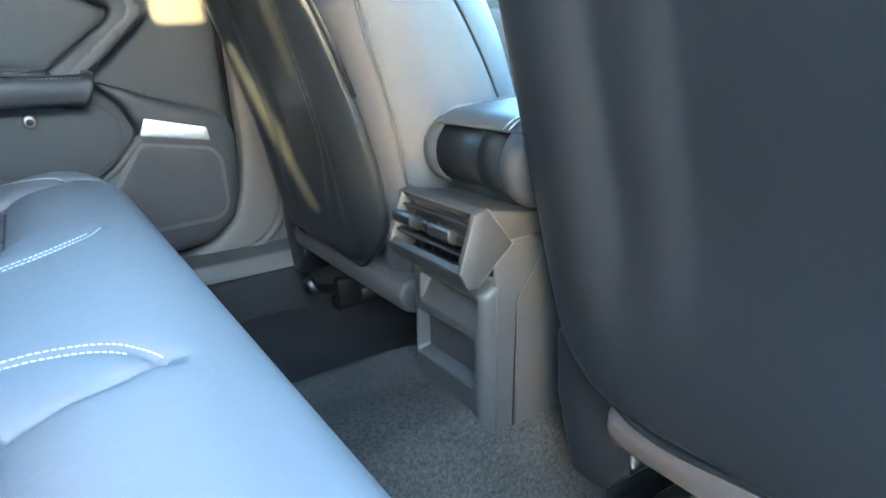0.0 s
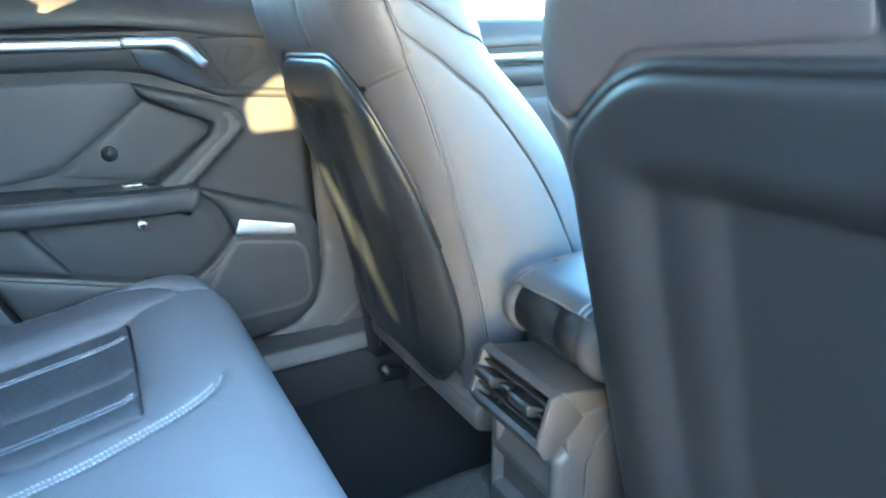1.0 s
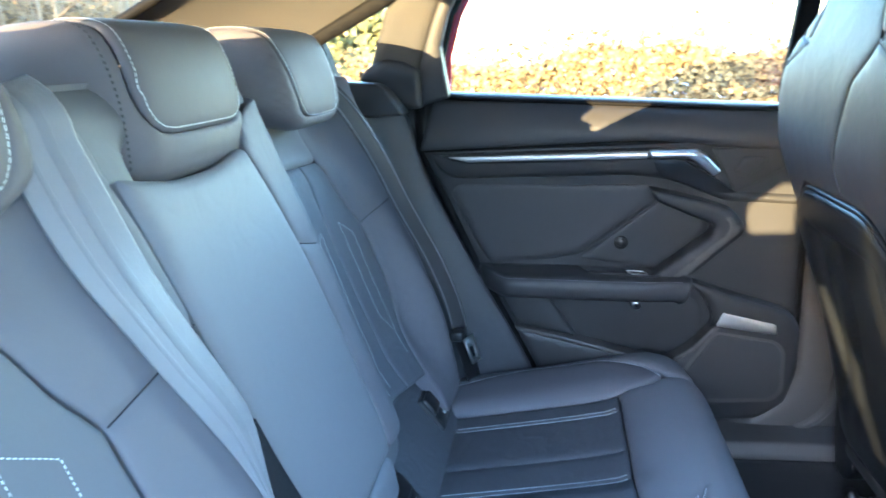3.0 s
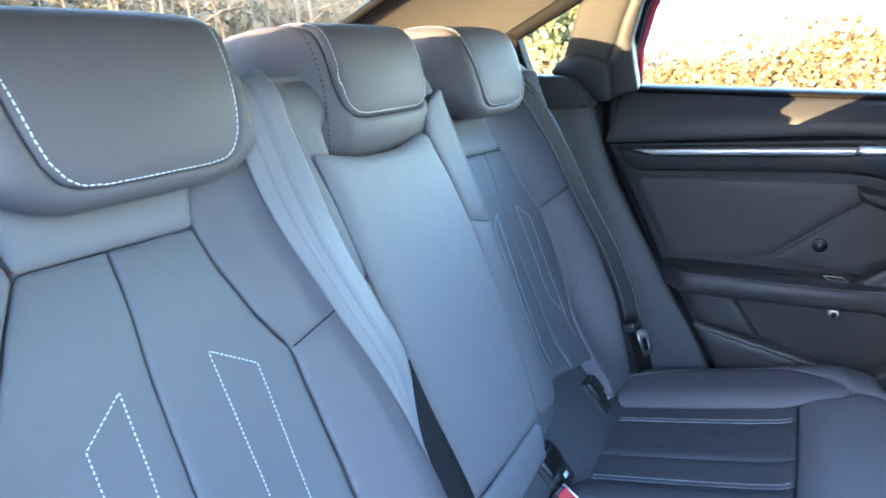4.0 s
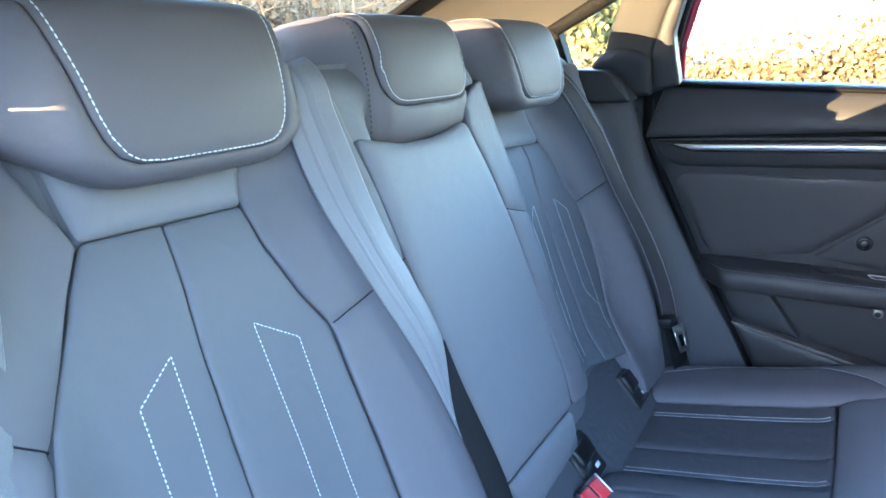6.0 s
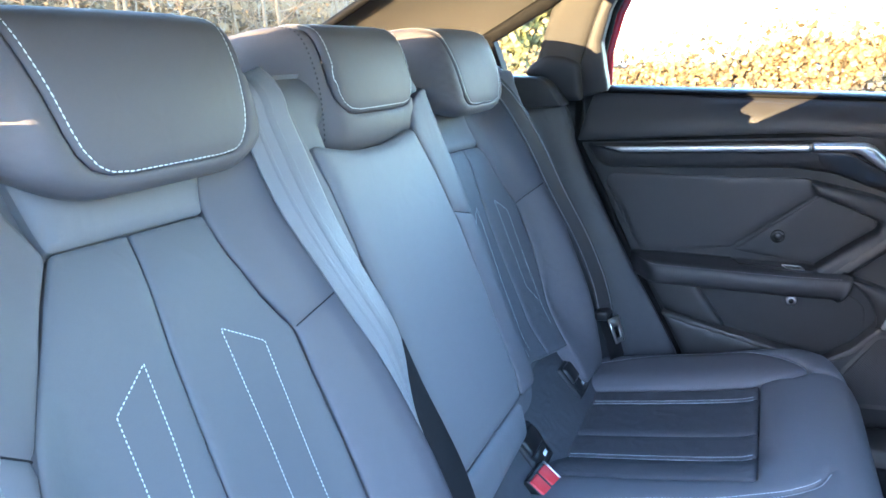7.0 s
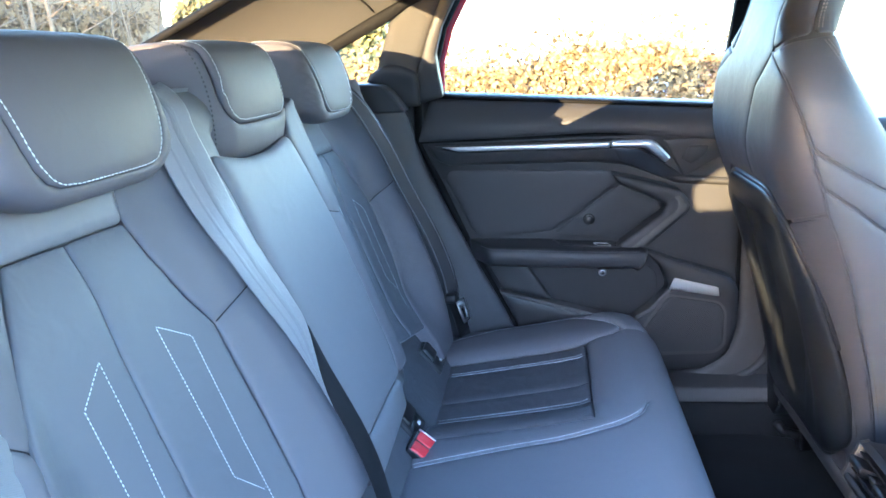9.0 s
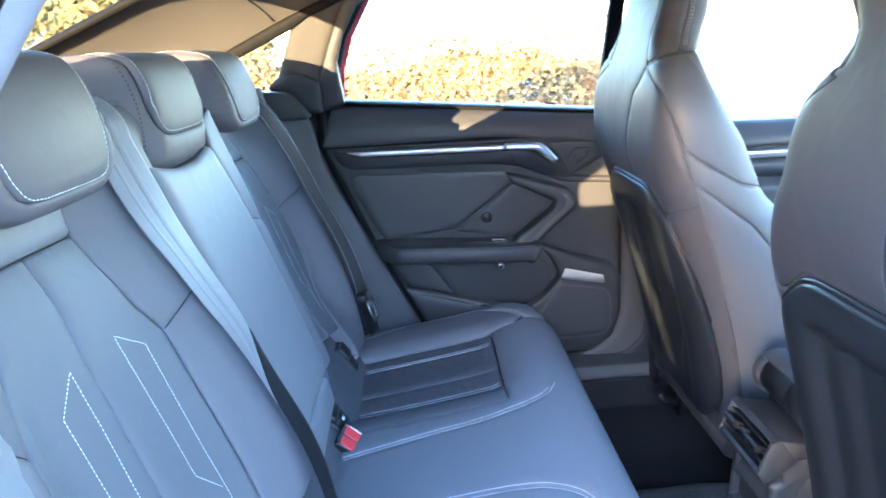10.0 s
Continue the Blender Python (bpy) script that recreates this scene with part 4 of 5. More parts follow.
def door_mirror():
    t = thing("door_mirror", "grey-capped exterior door mirror on the car's flank", "mirror", (1.58, .95, .86))
    b = bmesh.new()
    bmesh.ops.create_uvsphere(b, u_segments=24, v_segments=14, radius=1)
    for v in b.verts:
        v.co = (1.60 + v.co.x * .085, .98 + v.co.y * .115, .905 + v.co.z * (.070 if v.co.z < 0 else .062))
    bmesh.ops.bisect_plane(b, geom=b.verts[:] + b.edges[:] + b.faces[:], plane_co=(1.565, .98, .9), plane_no=(-1, 0, 0), clear_outer=True)
    part("housing", b, ALU, t, "satin aluminium mirror cap")
    part("mirror_pane", prism([(.885, .865), (1.075, .865), (1.085, .945), (.93, .955), (.88, .93)], "x", 1.560, 1.566, .001, 1), MIRROR, t)
    part("foot", tube([(1.60, .80, .85), (1.60, .90, .86)], [.03, .035], 10, up=(0, 0, 1)), BLACK, t)


door_mirror()


# ---- car shell: floor, sills, pillars, roof ----
def floor_at(x, y):
    x, y = np.broadcast_arrays(np.asarray(x, float), np.asarray(y, float))
    hump = 1 - smooth(.085, .17, np.abs(y - MID - .01))
    toe = .10 * smooth(.62, .95, x) * (1 - hump)
    wave = .004 * np.sin(x * 23 + y * 17) * np.sin(y * 31 - x * 9)
    return np.stack([x, y, .165 + .133 * hump - toe * .3 + wave], -1)


def shell():
    fl = thing("floor", "dark grey looped carpet over the footwell and tunnel", "carpet", (.5, 0, .16), kind="structure")
    part("carpet", sheet(floor_at, np.linspace(-.05, 1.9, 100), np.linspace(-.70, .70, 110)), CARPET, fl)
    # black sheet over the carpet, standing in for shade in the far footwell
    part("footwell_shade_sheet", sheet(lambda x, y: floor_at(x, y) + np.array([0, 0, .006]), np.linspace(-.02, 1.2, 40), np.linspace(.165, .605, 20)), FOOTWELL_SHADE, fl, "black sheet over the carpet for the footwell's shade")
    part("underside", box(-1.2, 2.0, -.75, .75, .02, .10, .01, 1), BLACK, fl)
    for s, tag in ((1, "wall_far_sill"), (-1, "wall_near_sill")):
        sill = thing(tag, "grey plastic door sill trim", "sill trim", (.5, s * .66, .2), kind="structure")
        prof = [(s * .612, .14), (s * .612, .262), (s * .625, .286), (s * .70, .292), (s * .745, .275), (s * .745, .14)]
        part("sill_plate", prism(prof, "x", -.10, 1.7, .006, 3), PLASTIC_GREY, sill)
        part("sill_carpet", box(-.10, 1.7, *sorted((s * .600, s * .6135)), .13, .256, .006, 2), FOOTWELL_SHADE, sill, "carpet against the sill, blackened for footwell shade")
        part("outer_sill", box(-.35, 1.7, *sorted((s * .745, s * .80)), -.0, .262, .012, 3), PAINT, sill, "red painted outer sill")
    # far B-pillar and its foot
    def pillar(x, z):
        x, z = np.broadcast_arrays(np.asarray(x, float), np.asarray(z, float))
        return np.stack([x, .705 - .10 * (1 - smooth(.25, .40, z)) * 0 - .03 * smooth(1.0, 1.3, z), z], -1)
    b = thing("wall_pillar", "grey plastic centre pillar trim curving into the sill", "pillar trim", (.5, .7, .25), kind="structure")
    panel("lower_trim", pillar, rounded([(.456, .95), (.456, .46), (.450, .40), (.425, .340), (.375, .305), (.30, .286), (.30, .262), (.70, .262), (.62, .40), (.585, .95)], .03), PLASTIC_GREY, b, puff=.014, r=.03, off=.006, depth=.05, h=.016, sign=1)
    panel("upper_trim", pillar, rounded([(.456, .952), (.585, .952), (.60, 1.32), (.48, 1.32)], .01), PLASTIC_GREY, b, puff=.014, r=.03, off=.006, depth=.05, h=.02, sign=1)
    ridge = curve_points([(.05, .690, .277), (.317, .690, .277), (.409, .688, .277), (.480, .686, .296), (.518, .684, .338), (.528, .684, .40), (.530, .690, .62), (.528, .694, .95)], 50)
    part("trim_ridge", tube(ridge, .010, 10, up=(0, 1, 0)), PLASTIC_GREY, b)
    part("door_seal", tube([(-.06, .712, .36), (.02, .712, .298), (.20, .712, .296), (.37, .712, .312), (.428, .712, .35), (.451, .712, .42), (.452, .712, .95)], .010, 8, up=(0, 1, 0)), RUBBER, b, "black rubber door seal")
    part("rear_door_seal", tube([(-.300, .708, 1.0), (-.304, .708, .91), (-.194, .706, .64), (-.09, .704, .42), (-.06, .70, .36)], .011, 8, up=(0, 1, 0)), RUBBER, b, "black rubber door seal")
    n = thing("wall_near_pillar", "centre pillar beside the open doorway", "pillar trim", (.5, -.7, .25), kind="structure")
    part("trim", prism([(.47, .25), (.62, .25), (.60, 1.30), (.50, 1.30)], "y", -.76, -.70, .012, 3), PLASTIC_GREY, n)

    # side bolsters between backrest and door
    for s in (1, -1):
        def bolster(u, z, s=s):
            """u 0 at the backrest's edge, .12 at the doorway."""
            u, z = np.broadcast_arrays(np.asarray(u, float), np.asarray(z, float))
            k = u / .12
            gap = glide([.36, .42, .65, .91, 1.0, 1.06], [-.065, -.088, -.200, -.309, -.322, -.345])(z)
            inner = back_x(np.minimum(z, 1.04)) - .045 - .03 * smooth(.95, 1.06, z)
            x = inner + (gap - inner) * (.25 * k + .75 * k * k) + .02 * np.sin(np.pi * np.clip(k, 0, 1))
            return np.stack([x, MID * 0 + s * (.60 + .083 * (1 - (1 - np.clip(k, 0, 1)) ** 2.2)), z], -1)
        side = thing("side_bolster", "smooth leather bolster between backrest and doorway, darkened for shade", "seat trim", (-.3, s * .64, .4), "side bolsters")
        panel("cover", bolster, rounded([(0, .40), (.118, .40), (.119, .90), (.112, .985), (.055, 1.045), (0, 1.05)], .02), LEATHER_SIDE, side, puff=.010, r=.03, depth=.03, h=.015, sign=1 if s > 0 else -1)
        part("shoulder_trim", prism([(-.60, .99), (-.318, .985), (-.325, 1.00), (-.352, 1.038), (-.372, 1.050), (-.47, 1.060), (-.62, 1.060)], "y", *sorted((s * .625, s * .70)), .006, 2), PLASTIC, side, "dark plastic shoulder trim")

    # rear pillars, side headliner and quarter windows
    for s, tag in ((1, "wall_rear_pillar_far"), (-1, "wall_rear_pillar_near")):
        w = thing(tag, "rear roof pillar with pale cloth lining and quarter window", "pillar", (-.4, s * .68, 1.0), kind="structure")
        sg = 1 if s > 0 else -1

        def flank(x, z, s=s):
            x, z = np.broadcast_arrays(np.asarray(x, float), np.asarray(z, float))
            return np.stack([x, s * (.700 - .16 * np.maximum(z - 1.03, 0)), z], -1)
        panel("pillar_trim", flank, rounded([(-.344, 1.190), (-.300, 1.222), (-.205, 1.255), (-.225, 1.22), (-.258, 1.15), (-.288, 1.08), (-.300, 1.0), (-.34, 1.0)] + ([(-.37, 1.05), (-.405, 1.058), (-.386, 1.088)] if s > 0 else [(-.46, 1.044), (-.455, 1.056), (-.34, 1.108)]), .008), LINING, w, "pale grey pillar lining", puff=.010, r=.022, depth=.03, h=.012, sign=sg)
        # black stands in for the shade on this edge, turned from the sun
        panel("quarter_edge", flank, rounded([(-.505, 1.150), (-.385, 1.203), (-.30, 1.238), (-.18, 1.28), (-.12, 1.285), (-.20, 1.253), (-.300, 1.215), (-.344, 1.189), (-.484, 1.130)], .004), RUBBER, w, "roof edge trim, blackened for facing away from the sun", puff=.006, r=.010, off=.010, depth=.03, h=.012, sign=sg)
        if s > 0:
            panel("quarter_edge", flank, rounded([(-.505, 1.150), (-.484, 1.130), (-.466, 1.058), (-.66, 1.058), (-.66, 1.09)], .004), RUBBER, w, puff=.004, r=.010, depth=.03, h=.012, sign=sg)
        else:
            # unseen pieces added round the near window to shape the headrest's sun patch
            for ring in ([(-.462, 1.046), (-.455, 1.074), (-.4735, 1.0825), (-.535, 1.084), (-.535, 1.046)], [(-.505, 1.152), (-.480, 1.128), (-.455, 1.106), (-.4735, 1.0895), (-.478, 1.085), (-.535, 1.086), (-.53, 1.14)], [(-.504, 1.046), (-.500, 1.15), (-.72, 1.14), (-.72, 1.046)]):
                panel("quarter_edge", flank, rounded(ring, .001), RUBBER, w, puff=.001, r=.004, depth=.006, h=.012, sign=sg)
        if s > 0:
            panel("pillar_foot", flank, rounded([(-.418, 1.058), (-.400, 1.078), (-.364, 1.095), (-.325, 1.090), (-.290, 1.072), (-.290, .992), (-.338, .994), (-.366, 1.044)], .012), PLASTIC, w, "dark plastic pillar foot cover", puff=.010, r=.016, off=.010, depth=.03, h=.009, sign=sg)
        part("body_side", prism([(-1.2, .15), (-.02, .15), (-.10, .42), (-.18, .66), (-.262, .88), (-.262, .99), (-.40, 1.052), (-1.2, 1.04)], "y", *sorted((s * .735, s * .765)), .004, 1), BLACK, w, "dark inner body side")
        part("quarter_pane", prism([(-.66, 1.05), (-.36, 1.05), (-.34, 1.20), (-.36, 1.20), (-.66, 1.10)], "y", *sorted((s * .712, s * .716)), 0), GLASS, w).visible_shadow = False

        def lining(u, v, s=s):
            """The cloth between the rear window's edge and the pillar; u runs forward."""
            u, v = np.broadcast_arrays(np.asarray(u, float), np.asarray(v, float))
            wx, wy, wz = np.interp(u, [0, .55, 1], [-1.16, -.60, -.40]), np.interp(u, [0, .55, 1], [.545, .485, .44]), np.interp(u, [0, .55, 1], [1.06, 1.268, 1.300])
            qx, qy, qz = np.interp(u, [0, .4, .7, 1], [-.80, -.505, -.385, -.15]), np.interp(u, [0, .4, .7, 1], [.70, .684, .672, .655]), np.interp(u, [0, .4, .7, 1], [1.03, 1.150, 1.203, 1.282])
            k = v
            bulge = .02 * np.sin(np.pi * k)
            return np.stack([wx + (qx - wx) * k, s * (wy + (qy - wy) * k + bulge), wz + (qz - wz) * k + bulge * .6], -1)
        cut = 0 if s > 0 else 1

        def lined(u, v, start=0.0, more=.55, lining=lining, cut=cut):
            """The lining from the window's edge on; beside the open door that edge is cut lower, out of view, to admit
            sun.
            """
            k = start + cut * more * (1 - smooth(.55, .75, u))
            return lining(u, k + (1 - k) * v)
        part("side_lining", sheet(lined, np.linspace(0, 1, 40), np.linspace(0, 1, 12)), HEADLINER, w, "pale cloth side lining")
        part("lining_seam", tube([tuple(q + np.array([0, -s * .002, -.002])) for q in lining(np.full(10, .80) - np.linspace(0, .08, 10), np.linspace(0.02, .95, 10))], .0022, 6), PLASTIC, w)
        part("window_edge", tube([tuple(q) for q in lined(np.linspace(0, .99, 20), np.zeros(20))], .010, 8), RUBBER, w, "black rear window edge")
        part("outer_pillar", sheet(lambda u, v: lined(u, v, .35, .5) + np.array([-.02, s * .05, .035]), np.linspace(0, 1, 20), np.linspace(0, 1, 6)), PAINT, w, "red painted outer pillar")
    # near doorway edge
    e = thing("wall_doorway_edge", "smooth grey lined edge of the open rear doorway", "door opening", (-.3, -.74, .4), kind="structure")
    line = [(-.06, -.735, .30), (-.10, -.738, .40), (-.21, -.742, .62), (-.320, -.745, .86), (-.322, -.745, .95), (-.282, -.742, 1.02), (-.236, -.738, 1.08), (-.175, -.728, 1.165), (-.12, -.705, 1.25), (-.08, -.68, 1.29), (.1, -.672, 1.305), (.6, -.67, 1.31)]
    part("lining", tube(curve_points([(x - .010, y, z + .006) for x, y, z in line], 40), .014, 12, up=(0, 1, 0)), PALE_TRIM, e)
    part("door_seal", tube(curve_points([(x - .012, y - .022, z) for x, y, z in line], 40), .012, 8, up=(0, 1, 0)), RUBBER, e)
    part("outer_skin", tube(curve_points([(x - .05, y - .035, z + .02) for x, y, z in line], 30), .045, 8, up=(0, 1, 0)), PAINT, e, "red painted body edge")

    # roof
    r = thing("ceiling", "pale cloth headliner under the roof", "headliner", (.3, 0, 1.3), kind="structure")

    def roof(x, y):
        x, y = np.broadcast_arrays(np.asarray(x, float), np.asarray(y, float))
        return np.stack([x, y, 1.335 - .07 * (y / .66) ** 2 - .03 * smooth(-.2, -.62, x) - .02 * smooth(.9, 1.3, x)], -1)
    part("cloth", sheet(roof, np.linspace(-.60, 1.25, 40), np.linspace(-.665, .665, 24)), HEADLINER, r)
    part("outer_roof", sheet(lambda x, y: roof(x, y) + np.array([0, 0, .05]), np.linspace(-.66, 1.3, 20), np.linspace(-.70, .70, 14)), PAINT, r, "red painted roof")
    # rear window, shelf and tail
    g = thing("window_1", "sloping rear window with black edge", "rear window", (-.9, 0, 1.1), kind="structure")
    part("pane", sheet(lambda u, y: np.stack([-1.17 + .60 * u, y, 1.07 + .225 * u + .03 * (1 - (y / .55) ** 2)], -1), np.linspace(0, 1, 8), np.linspace(-.55, .55, 12)), REAR_GLASS, g).visible_shadow = False
    sh = thing("parcel_shelf", "dark cloth parcel shelf behind the rear seat", "shelf", (-.8, 0, 1.0))
    part("board", box(-1.20, -.52, -.66, .66, .985, 1.030, .008, 2), CARPET, sh)
    tl = thing("wall_tail", "closed tail of the car body", "car body", (-1.5, 0, .5), kind="structure")
    part("boot", box(-1.75, -.62, -.78, .78, .10, .98, .06, 4), PAINT, tl)
    # front of the cabin
    d = thing("wall_dashboard", "dark dashboard closing the front of the cabin", "dashboard", (1.7, 0, .5), kind="structure")
    part("body", box(1.60, 2.0, -.72, .72, .12, .86, .06, 4), PLASTIC, d)
    ws = thing("window_2", "sloping windscreen", "windscreen", (1.5, 0, 1.1), kind="structure")
    part("pane", sheet(lambda u, y: np.stack([1.24 + .70 * u, y, 1.30 - .42 * u], -1), np.linspace(0, 1, 6), np.linspace(-.62, .62, 6)), GLASS, ws).visible_shadow = False
    part("front_pillar", tube([(1.05, .655, 1.285), (1.30, .67, 1.23), (1.90, .74, .88)], .04, 8), PLASTIC_GREY, ws)
    part("front_pillar", tube([(1.05, -.655, 1.285), (1.30, -.67, 1.23), (1.90, -.74, .88)], .04, 8), PLASTIC_GREY, ws)


# carpet colour blackened to hold the footwell's shade
FOOTWELL_SHADE = mat("footwell_shade_carpet", (.010, .010, .011), .95, grain=.6, grain_size=400, stain=.3, stain_size=12, bump=.8)
LINING = mat("pillar_lining", (.026, .025, .023), .8, grain=.1, stain=.06, bump=.25)
shell()


# ---- front seats ----
seat_rear = glide([.28, .36, .60, .83, .94, 1.01, 1.10, 1.17, 1.30, 1.36], [.505, .490, .438, .375, .347, .350, .368, .388, .415, .445])
seat_front = glide([.28, .45, .60, .716, .789, .84, .88, .938, .988, 1.04, 1.08, 1.12, 1.20, 1.30, 1.36], [.72, .74, .722, .668, .602, .548, .528, .503, .470, .444, .440, .460, .474, .470, .455])
seat_half = glide([.28, .36, .60, .83, .95, 1.0, 1.04, 1.07, 1.09, 1.115, 1.16, 1.28, 1.33, 1.36], [.215, .235, .252, .256, .250, .242, .222, .192, .165, .138, .132, .124, .105, .06])


def front_seat(yc, taper=0.0):
    """The seat back as rounded sections: u round it, 0 at the middle of its rear, positive to +y; v its height."""
    def F(u, v):
        u, v = np.broadcast_arrays(np.asarray(u, float), np.asarray(v, float))
        xr, xf, b = seat_rear(v), seat_front(v), seat_half(v) - taper * smooth(.80, 1.00, v) * (1 - smooth(1.08, 1.16, v)) + .35 * taper * (1 - smooth(.55, .85, v))
        a = (xf - xr) / 2
        r = np.minimum(a, b) * .86
        l1, l2, l3 = b - r, np.pi / 2 * r, 2 * (a - r)
        total = 2 * l1 + 2 * l2 + l3
        s = np.clip(np.abs(u) / .5, 0, 1) * total
        y = np.where(s < l1, s, 0.0)
        x = np.zeros_like(s)
        k = (s >= l1) & (s < l1 + l2)
        an = np.clip((s - l1) / np.maximum(r, 1e-6), 0, np.pi / 2)
        y = np.where(k, l1 + r * np.sin(an), y)
        x = np.where(k, r - r * np.cos(an), x)
        k = (s >= l1 + l2) & (s < l1 + l2 + l3)
        y = np.where(k, b, y)
        x = np.where(k, r + s - l1 - l2, x)
        k = (s >= l1 + l2 + l3) & (s < l1 + 2 * l2 + l3)
        an = np.clip((s - l1 - l2 - l3) / np.maximum(r, 1e-6), 0, np.pi / 2)
        y = np.where(k, l1 + r * np.cos(an), y)
        x = np.where(k, 2 * a - r + r * np.sin(an), x)
        k = s >= l1 + 2 * l2 + l3
        y = np.where(k, l1 - (s - l1 - 2 * l2 - l3), y)
        x = np.where(k, 2 * a, x)
        return np.stack([xr + x, yc + np.sign(u) * y, v], -1)

    t = thing("front_seat", "dark leather sports seat with hard black back shell and piping", "car seat", (.5, yc, .17), "front seats")
    probe = facing(F, np.array([.001]), np.array([.6]), 1)[0]
    K = dict(sign=1 if probe[0] < 0 else -1, h=.014)
    # hard shell on the rear
    def S(u, v):
        p = F(u, v)
        n = facing(F, np.asarray(u, float), np.asarray(v, float), K["sign"])
        hollow = (.015 * (1 - smooth(.086, .104, np.abs(u))) + .009 * (1 - smooth(.048, .062, np.abs(u)))) * smooth(.40, .55, v) * (1 - smooth(.765, .800, v)) 
        return p - n * hollow[..., None]
    edge = [(.090, .847), (.137, .800), (.147, .70), (.152, .60), (.158, .50), (.155, .415), (.115, .368)]
    shell_ring = rounded([(-u, v) for u, v in edge[::-1]] + edge, .025)
    panel("back_shell", S, shell_ring, SHELL, t, "hard black plastic back shell", puff=.007, r=.012, depth=.02, sign=K["sign"], h=.008, off=.003)
    part("shell_rim", tube([tuple(p) for p in F(*np.array([(u, v) for u, v in rounded([(-.154, .60), (-.149, .70), (-.139, .802), (-.091, .850), (.091, .850), (.139, .802), (.149, .70), (.154, .60)], .03, closed=False)]).T)], .0045, 8), SHELL, t)
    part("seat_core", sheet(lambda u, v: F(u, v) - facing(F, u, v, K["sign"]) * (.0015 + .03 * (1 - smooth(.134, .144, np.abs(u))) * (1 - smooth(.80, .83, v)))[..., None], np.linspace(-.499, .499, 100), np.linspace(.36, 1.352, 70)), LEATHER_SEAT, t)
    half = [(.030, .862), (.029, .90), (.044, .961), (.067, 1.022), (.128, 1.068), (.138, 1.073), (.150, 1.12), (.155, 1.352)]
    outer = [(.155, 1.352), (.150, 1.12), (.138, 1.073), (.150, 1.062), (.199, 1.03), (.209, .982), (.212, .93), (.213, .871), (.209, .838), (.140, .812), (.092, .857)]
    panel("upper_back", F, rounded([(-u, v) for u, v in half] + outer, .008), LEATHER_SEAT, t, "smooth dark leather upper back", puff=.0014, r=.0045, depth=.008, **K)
    b = bmesh.new()
    ring = [b.verts.new(tuple(F(np.array(u), np.array(1.352)))) for u in np.linspace(-.5, .5, 48, endpoint=False)]
    f = b.faces.new(ring)
    if f.normal.z < 0:
        f.normal_flip()
    f.normal_update()
    part("head_cap", b, LEATHER, t)
    for s in (-1, 1):
        def at(pts, cut=.012):
            return rounded([(s * u, v) for u, v in pts], cut)
        S2 = dict(puff=.0022, r=.005, depth=.008, **K)
        panel("head_side", F, at([(.142, 1.075), (.215, 1.091), (.245, 1.095), (.235, 1.352), (.158, 1.352), (.153, 1.12)]), LEATHER_SEAT, t, **S2)
        head = panel("head_front", F, at([(.248, 1.095), (.499, 1.093), (.499, 1.352), (.238, 1.352)]), LEATHER_FLANK, t, **S2)
        if s < 0:
            panel("side_strip", F, at([(.033, .862), (.092, .857), (.140, .812), (.209, .838), (.213, .871), (.212, .93), (.209, .982), (.199, 1.03), (.136, 1.068), (.130, 1.065), (.070, 1.020), (.047, .959), (.032, .90)], .006), LEATHER_SEAT, t, **S2)
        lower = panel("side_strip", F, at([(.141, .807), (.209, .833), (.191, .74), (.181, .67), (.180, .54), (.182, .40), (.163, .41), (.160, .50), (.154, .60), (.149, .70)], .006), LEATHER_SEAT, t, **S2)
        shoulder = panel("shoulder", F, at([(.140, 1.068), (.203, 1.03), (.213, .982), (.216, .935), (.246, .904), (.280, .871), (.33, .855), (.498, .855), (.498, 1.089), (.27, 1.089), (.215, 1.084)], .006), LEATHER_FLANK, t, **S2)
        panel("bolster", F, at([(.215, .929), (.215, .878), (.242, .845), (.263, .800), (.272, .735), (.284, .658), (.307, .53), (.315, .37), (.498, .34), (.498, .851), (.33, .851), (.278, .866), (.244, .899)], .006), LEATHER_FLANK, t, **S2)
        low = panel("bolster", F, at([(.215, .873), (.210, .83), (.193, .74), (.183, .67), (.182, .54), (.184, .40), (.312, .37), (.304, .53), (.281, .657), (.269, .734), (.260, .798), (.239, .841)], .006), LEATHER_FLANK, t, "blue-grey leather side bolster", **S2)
        pipe = [(s * u, v) for u, v in curve_points([(.137, 1.070), (.200, 1.030), (.210, .982), (.2135, .930), (.214, .871), (.209, .83), (.192, .74), (.182, .67), (.181, .54), (.183, .40)], 80)]
        part("piping", tube([tuple(p) for p in F(*np.array(pipe).T)], .0022, 6), LEATHER_SEAT, t)
        stitches("stitching", low, [(u + s * .006, v) for u, v in pipe[38:]], t, step=.006, length=.004, thick=.0007, material=PLASTIC_GREY)
        for d in (.0, .007):
            stitches("stitching", shoulder, [(s * (u - d), v) for u, v in curve_points([(.272, 1.083), (.287, 1.05), (.303, 1.01), (.312, .97), (.318, .92), (.324, .87)], 40)], t, step=.006, length=.004, thick=.0009, material=PALE_TRIM)
            stitches("stitching", head, [(s * (.256 + d - .05 * (v - 1.1)), v) for v in np.linspace(1.10, 1.34, 30)], t, step=.006, length=.004, thick=.0009, material=PALE_TRIM)
    # cushion and underframe
    part("cushion", box(.52, 1.08, yc - .25, yc + .25, .30, .44, .06, 5), LEATHER_SEAT, t)
    part("cross_bar", prism([(.499, .364), (.490, .354), (.488, .340), (.494, .322), (.510, .315), (.540, .315), (.540, .364)], "y", yc - .235, yc + .165, .007, 3), COVER, t, "smooth grey lower cover")
